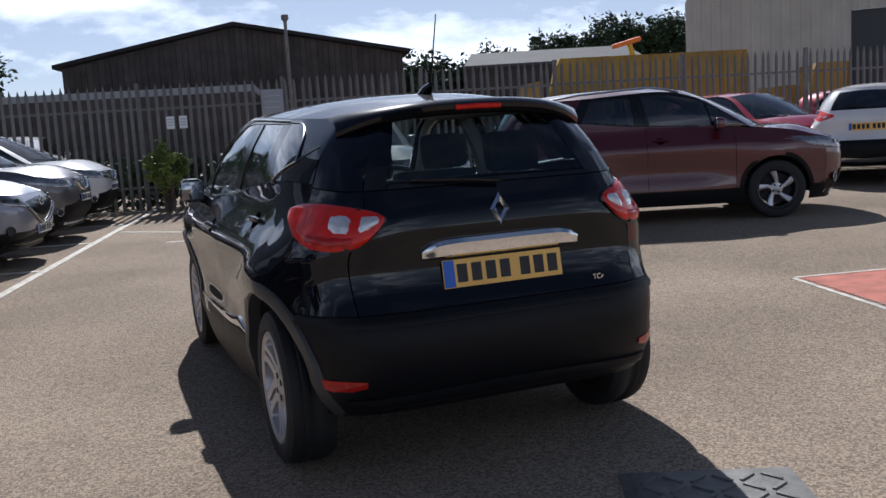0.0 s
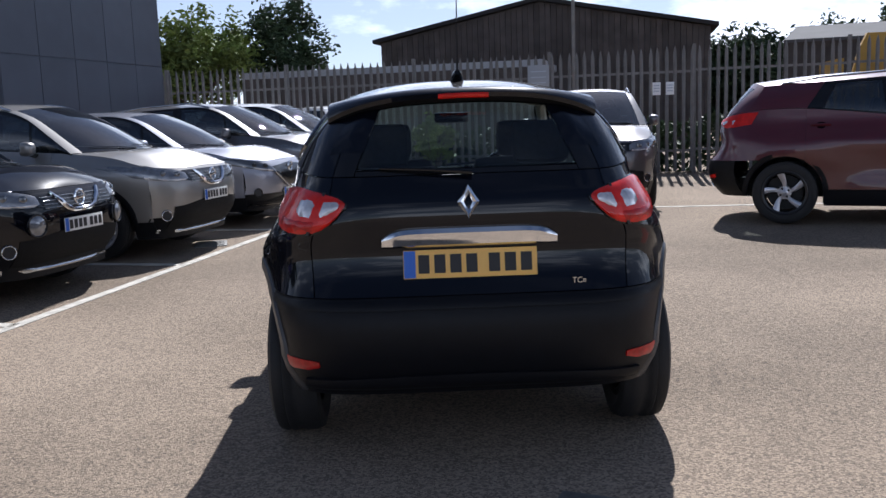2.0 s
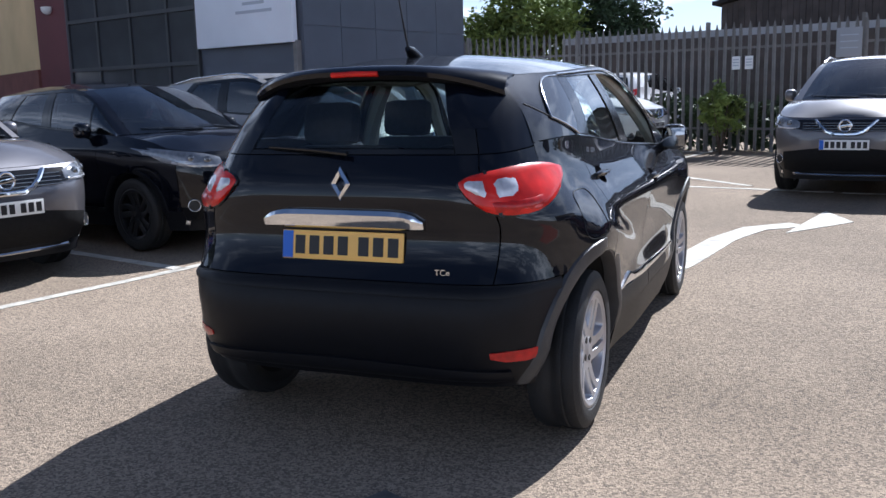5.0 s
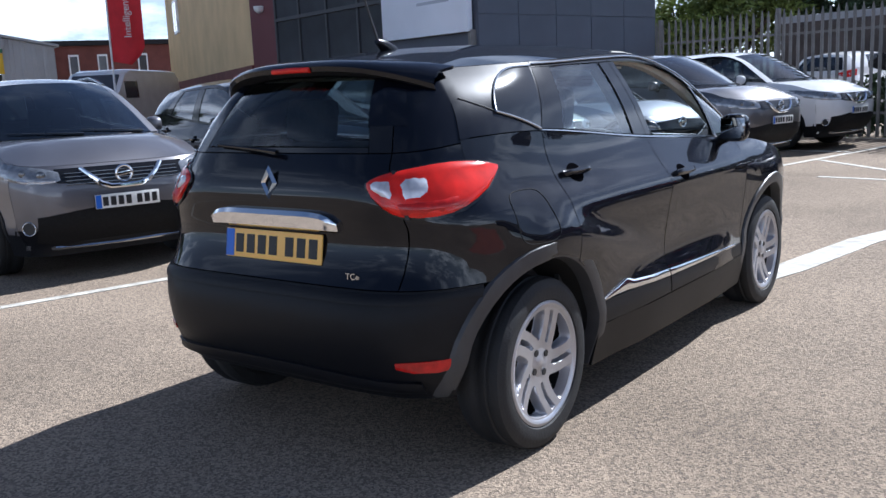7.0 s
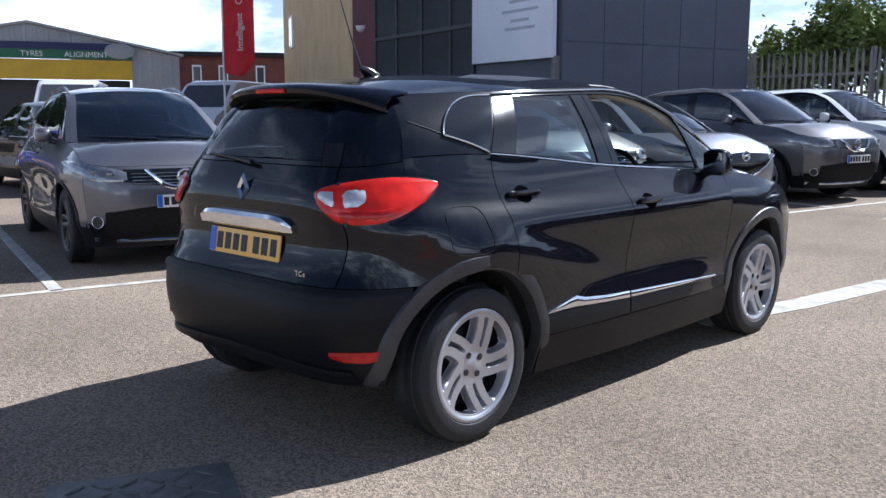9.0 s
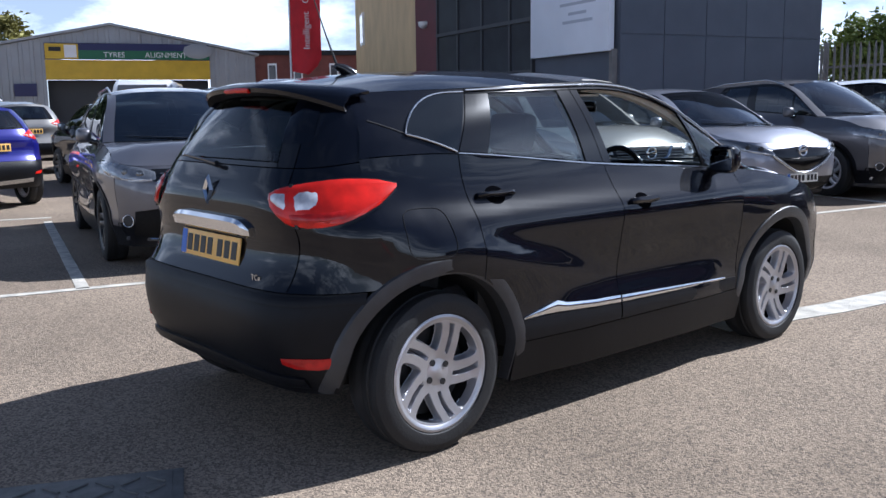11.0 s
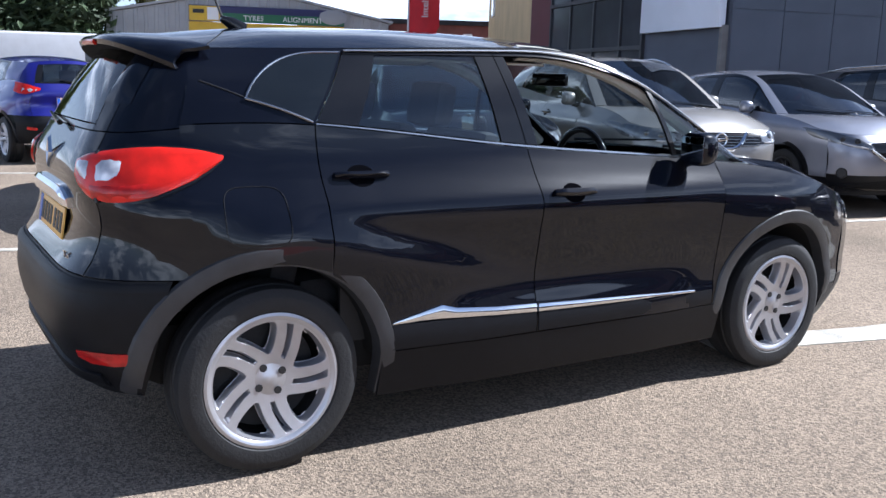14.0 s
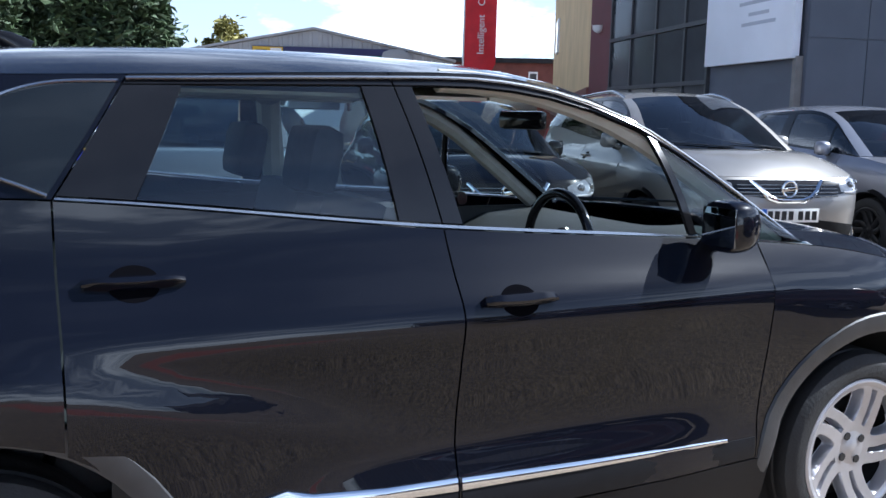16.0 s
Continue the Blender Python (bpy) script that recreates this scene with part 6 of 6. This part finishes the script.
wall_slab("roof", Vector((-5.6, 24.2, 0)), ang(-13.7), 9.2, 2.75, 2.95, 4.0, Vector((FD.y, -FD.x, 0)), GREYCLAD, "", white_roof)

# ---- yellow containers behind the fence ----
def container(p, d, length, h, label):
    c = new("skip_container")
    tagged(c, label, "container")
    n_ = Vector((d.y, -d.x, 0))
    ribbed("side", c, p, d, n_, length, 0.3, lambda s1: min(h, 0.9 + 4.2 * s1 if s1 < 0.5 else h), YELLOW_SHADE, 0.6)
    wall_slab("end", p, -n_, 2.2, 0.3, h - 0.5, 0.1, -d, YELLOW_SHADE, "", c)
    wall_slab("end", p + d * length, -n_, 2.2, 0.3, h, 0.1, d, YELLOW_SHADE, "", c)
    wall_slab("floor", p, d, length, 0.2, 0.32, 2.2, n_, FRAME_SHADE, "", c)
    return c


container(Vector((8.7, 15.3, 0)), ang(-13.7), 5.2, 2.85, "yellow steel container behind the palisade fence")
container(Vector((15.2, 13.8, 0)), ang(-13.7), 1.3, 2.45, "yellow steel container behind the palisade fence")
orange = box("orange_tarpaulin", (0.95, 0.5, 0.16), pose(16.7, 23.6, 3.98, 0, -14, -14), mat("orange_plastic", (0.8, 0.18, 0.02), 0.6, vary=0.1), None, 0.05)
tagged(orange, "bright orange bucket of a lifting machine", "machine")
link_mesh("arm", *tube([(0.1, 0, -0.05), (0.2, 0.3, -1.8), (0.2, 0.4, -3.95)], [0.08, 0.12, 0.2], 8), YELLOW, orange)

# ---- banner ----
flag = new("feather_banner")
tagged(flag, "red feather banner with white writing on a white pole", "banner")
flag.matrix_basis = pose(-20.6, 12.5, 0.0, 0, 0, 60)
link_mesh("pole", *tube([(0, 0, 0), (0, 0, 3), (0.02, 0, 6.2), (0.3, 0, 6.6)], [0.035, 0.03, 0.02, 0.012], 8), WHITE, flag)
rows = []
for k in range(17):
    z = 2.45 + 4.0 * k / 16
    w_ = 0.9 * min(1, 0.55 + (z - 2.45) * 1.2) * (1 if z < 6 else 1 - 0.5 * (z - 6))
    rows.append([Vector((0.03 + w_ * i / 6, 0.05 * math.sin(i * 1.1 + k * 0.5) * i / 6, z + 0.10 * (1 - i / 6) * (k == 0))) for i in range(7)])
link_mesh("cloth", *sheet(rows, 0.0, 0), REDCLOTH, flag)
words("Intelligent", flag, pose(0.5, -0.085, 3.75, 90, -90, 0), 0.28, WHITE)
words("Choice", flag, pose(0.5, -0.085, 4.95, 90, -90, 0), 0.28, WHITE)


# ---- vans ----
def van(place, heading, label):
    v = new("van")
    v.matrix_basis = Matrix.Translation(place) @ pose(0, 0, 0, 0, 0, heading - 90)
    tagged(v, label, "van")
    prof = [(-2.6, 0.35), (-2.65, 1.2), (-2.6, 2.2), (-2.4, 2.38), (0.9, 2.40), (1.25, 2.3), (2.0, 1.55), (2.75, 1.28), (2.95, 1.05), (2.98, 0.35)]
    vs, fs = [], []
    xs = (-0.96, -0.94, -0.80, 0.80, 0.94, 0.96)
    for j, x in enumerate(xs):
        k = (0.0, 0.5, 1, 1, 0.5, 0.0)[j]
        for y, z in prof:
            vs.append((x if z < 1.3 else x * (1 - 0.07 * (z - 1.3)), y, z - (0.09 * (1 - k) if z > 2.1 else 0)))
    n = len(prof)
    for j in range(5):
        for i in range(n):
            fs.append((j * n + i, j * n + (i + 1) % n, (j + 1) * n + (i + 1) % n, (j + 1) * n + i))
    fs += [tuple(range(n)), tuple(range(5 * n, 6 * n))]
    link_mesh("body", vs, fs, WHITE_P, v)
    link_mesh("windscreen", [(-0.74, 1.34, 2.24), (0.74, 1.34, 2.24), (0.80, 2.03, 1.58), (-0.80, 2.03, 1.58)] + [(-0.74, 1.30, 2.2), (0.74, 1.30, 2.2), (0.80, 1.99, 1.54), (-0.80, 1.99, 1.54)], [(0, 1, 2, 3), (4, 5, 6, 7), (0, 1, 5, 4), (1, 2, 6, 5), (2, 3, 7, 6), (3, 0, 4, 7)], NAVY_GLASS, v, smooth=False)
    for s_ in (1, -1):
        box("side_window", (0.03, 0.85, 0.5), pose(s_ * 0.925, 1.0, 1.78, 0, -s_ * 4), NAVY_GLASS, v, 0.01)
        for y in (-1.7, 2.0):
            wheel(v, pose(s_ * 0.85, y, 0.34) @ (pose(0, 0, 0) if s_ > 0 else pose(0, 0, 0, 0, 0, 180)), 0.34, 0.23, 0.2, 5, False, ALLOY, 0.0)
    return v


van((-25.2, 3.6, 0), 78, "white panel van parked across the yard")
van((-25.8, 10.2, 0), -30, "white panel van parked near the workshop")
van((-23.0, 14.2, 0), -60, "white panel van beside the red banner")
park("parked_car", QQ, BEIGE_P, "silver crossover car parked near the workshop", 176, nose=(-22.0, 4.3), rim=ALLOY)
park("parked_car", JUKE, BLACK, "black small car parked behind the grey crossover", 176, nose=(-15.6, 4.5), rim=ALLOY_DARK)
park("parked_car", JUKE, RED2_P, "bright red crossover car facing the yard", -88, nose=(10.4, 8.1), rim=ALLOY)
park("parked_car", JUKE, RED2_P, "red crossover car parked by the fence", -75, nose=(14.9, 8.6), rim=ALLOY)
park("parked_car", JUKE, WHITE_P, "white small crossover car seen from behind", 40, nose=(12.6, 9.1), rim=ALLOY)
park("parked_car", QQ, WHITE_P, "white car parked behind the palisade fence", 80, nose=(-2.3, 22.6), rim=ALLOY)

# ---- manhole cover ----
mh = new("manhole_cover")
tagged(mh, "square cast-iron manhole cover with a raised pattern", "manhole")
mh.matrix_basis = pose(0.46, -1.30, 0.0, 0, 0, -25)
box("rim", (0.66, 0.66, 0.016), pose(0, 0, 0.0), IRON, mh, 0.004)
box("lid", (0.58, 0.58, 0.012), pose(0, 0, 0.006), IRON, mh, 0.003)
rb = box("rib", (0.085, 0.014, 0.008), pose(0, 0, 0.015), IRON, mh, 0.002)
for i in range(6):
    for j in range(6):
        o = new("rib", rb.data)
        o.parent = mh
        o.matrix_basis = pose(-0.23 + 0.092 * i, -0.23 + 0.092 * j, 0.015, 0, 0, 45 if (i + j) % 2 else -45)
bpy.data.objects.remove(rb)

# ---- drain grate by the bay line ----
gr = new("drain_grate")
tagged(gr, "small rusty iron drain grate set in the asphalt", "drain")
gr.matrix_basis = pose(-2.62, 6.25, ground_z(-2.62, 6.25), 0, 0, 12)
box("frame", (0.36, 0.46, 0.012), pose(0, 0, 0.002), IRON, gr, 0.003)
for k in range(6):
    box("bar", (0.30, 0.035, 0.01), pose(0, -0.175 + 0.07 * k, 0.010), IRON, gr, 0.002)
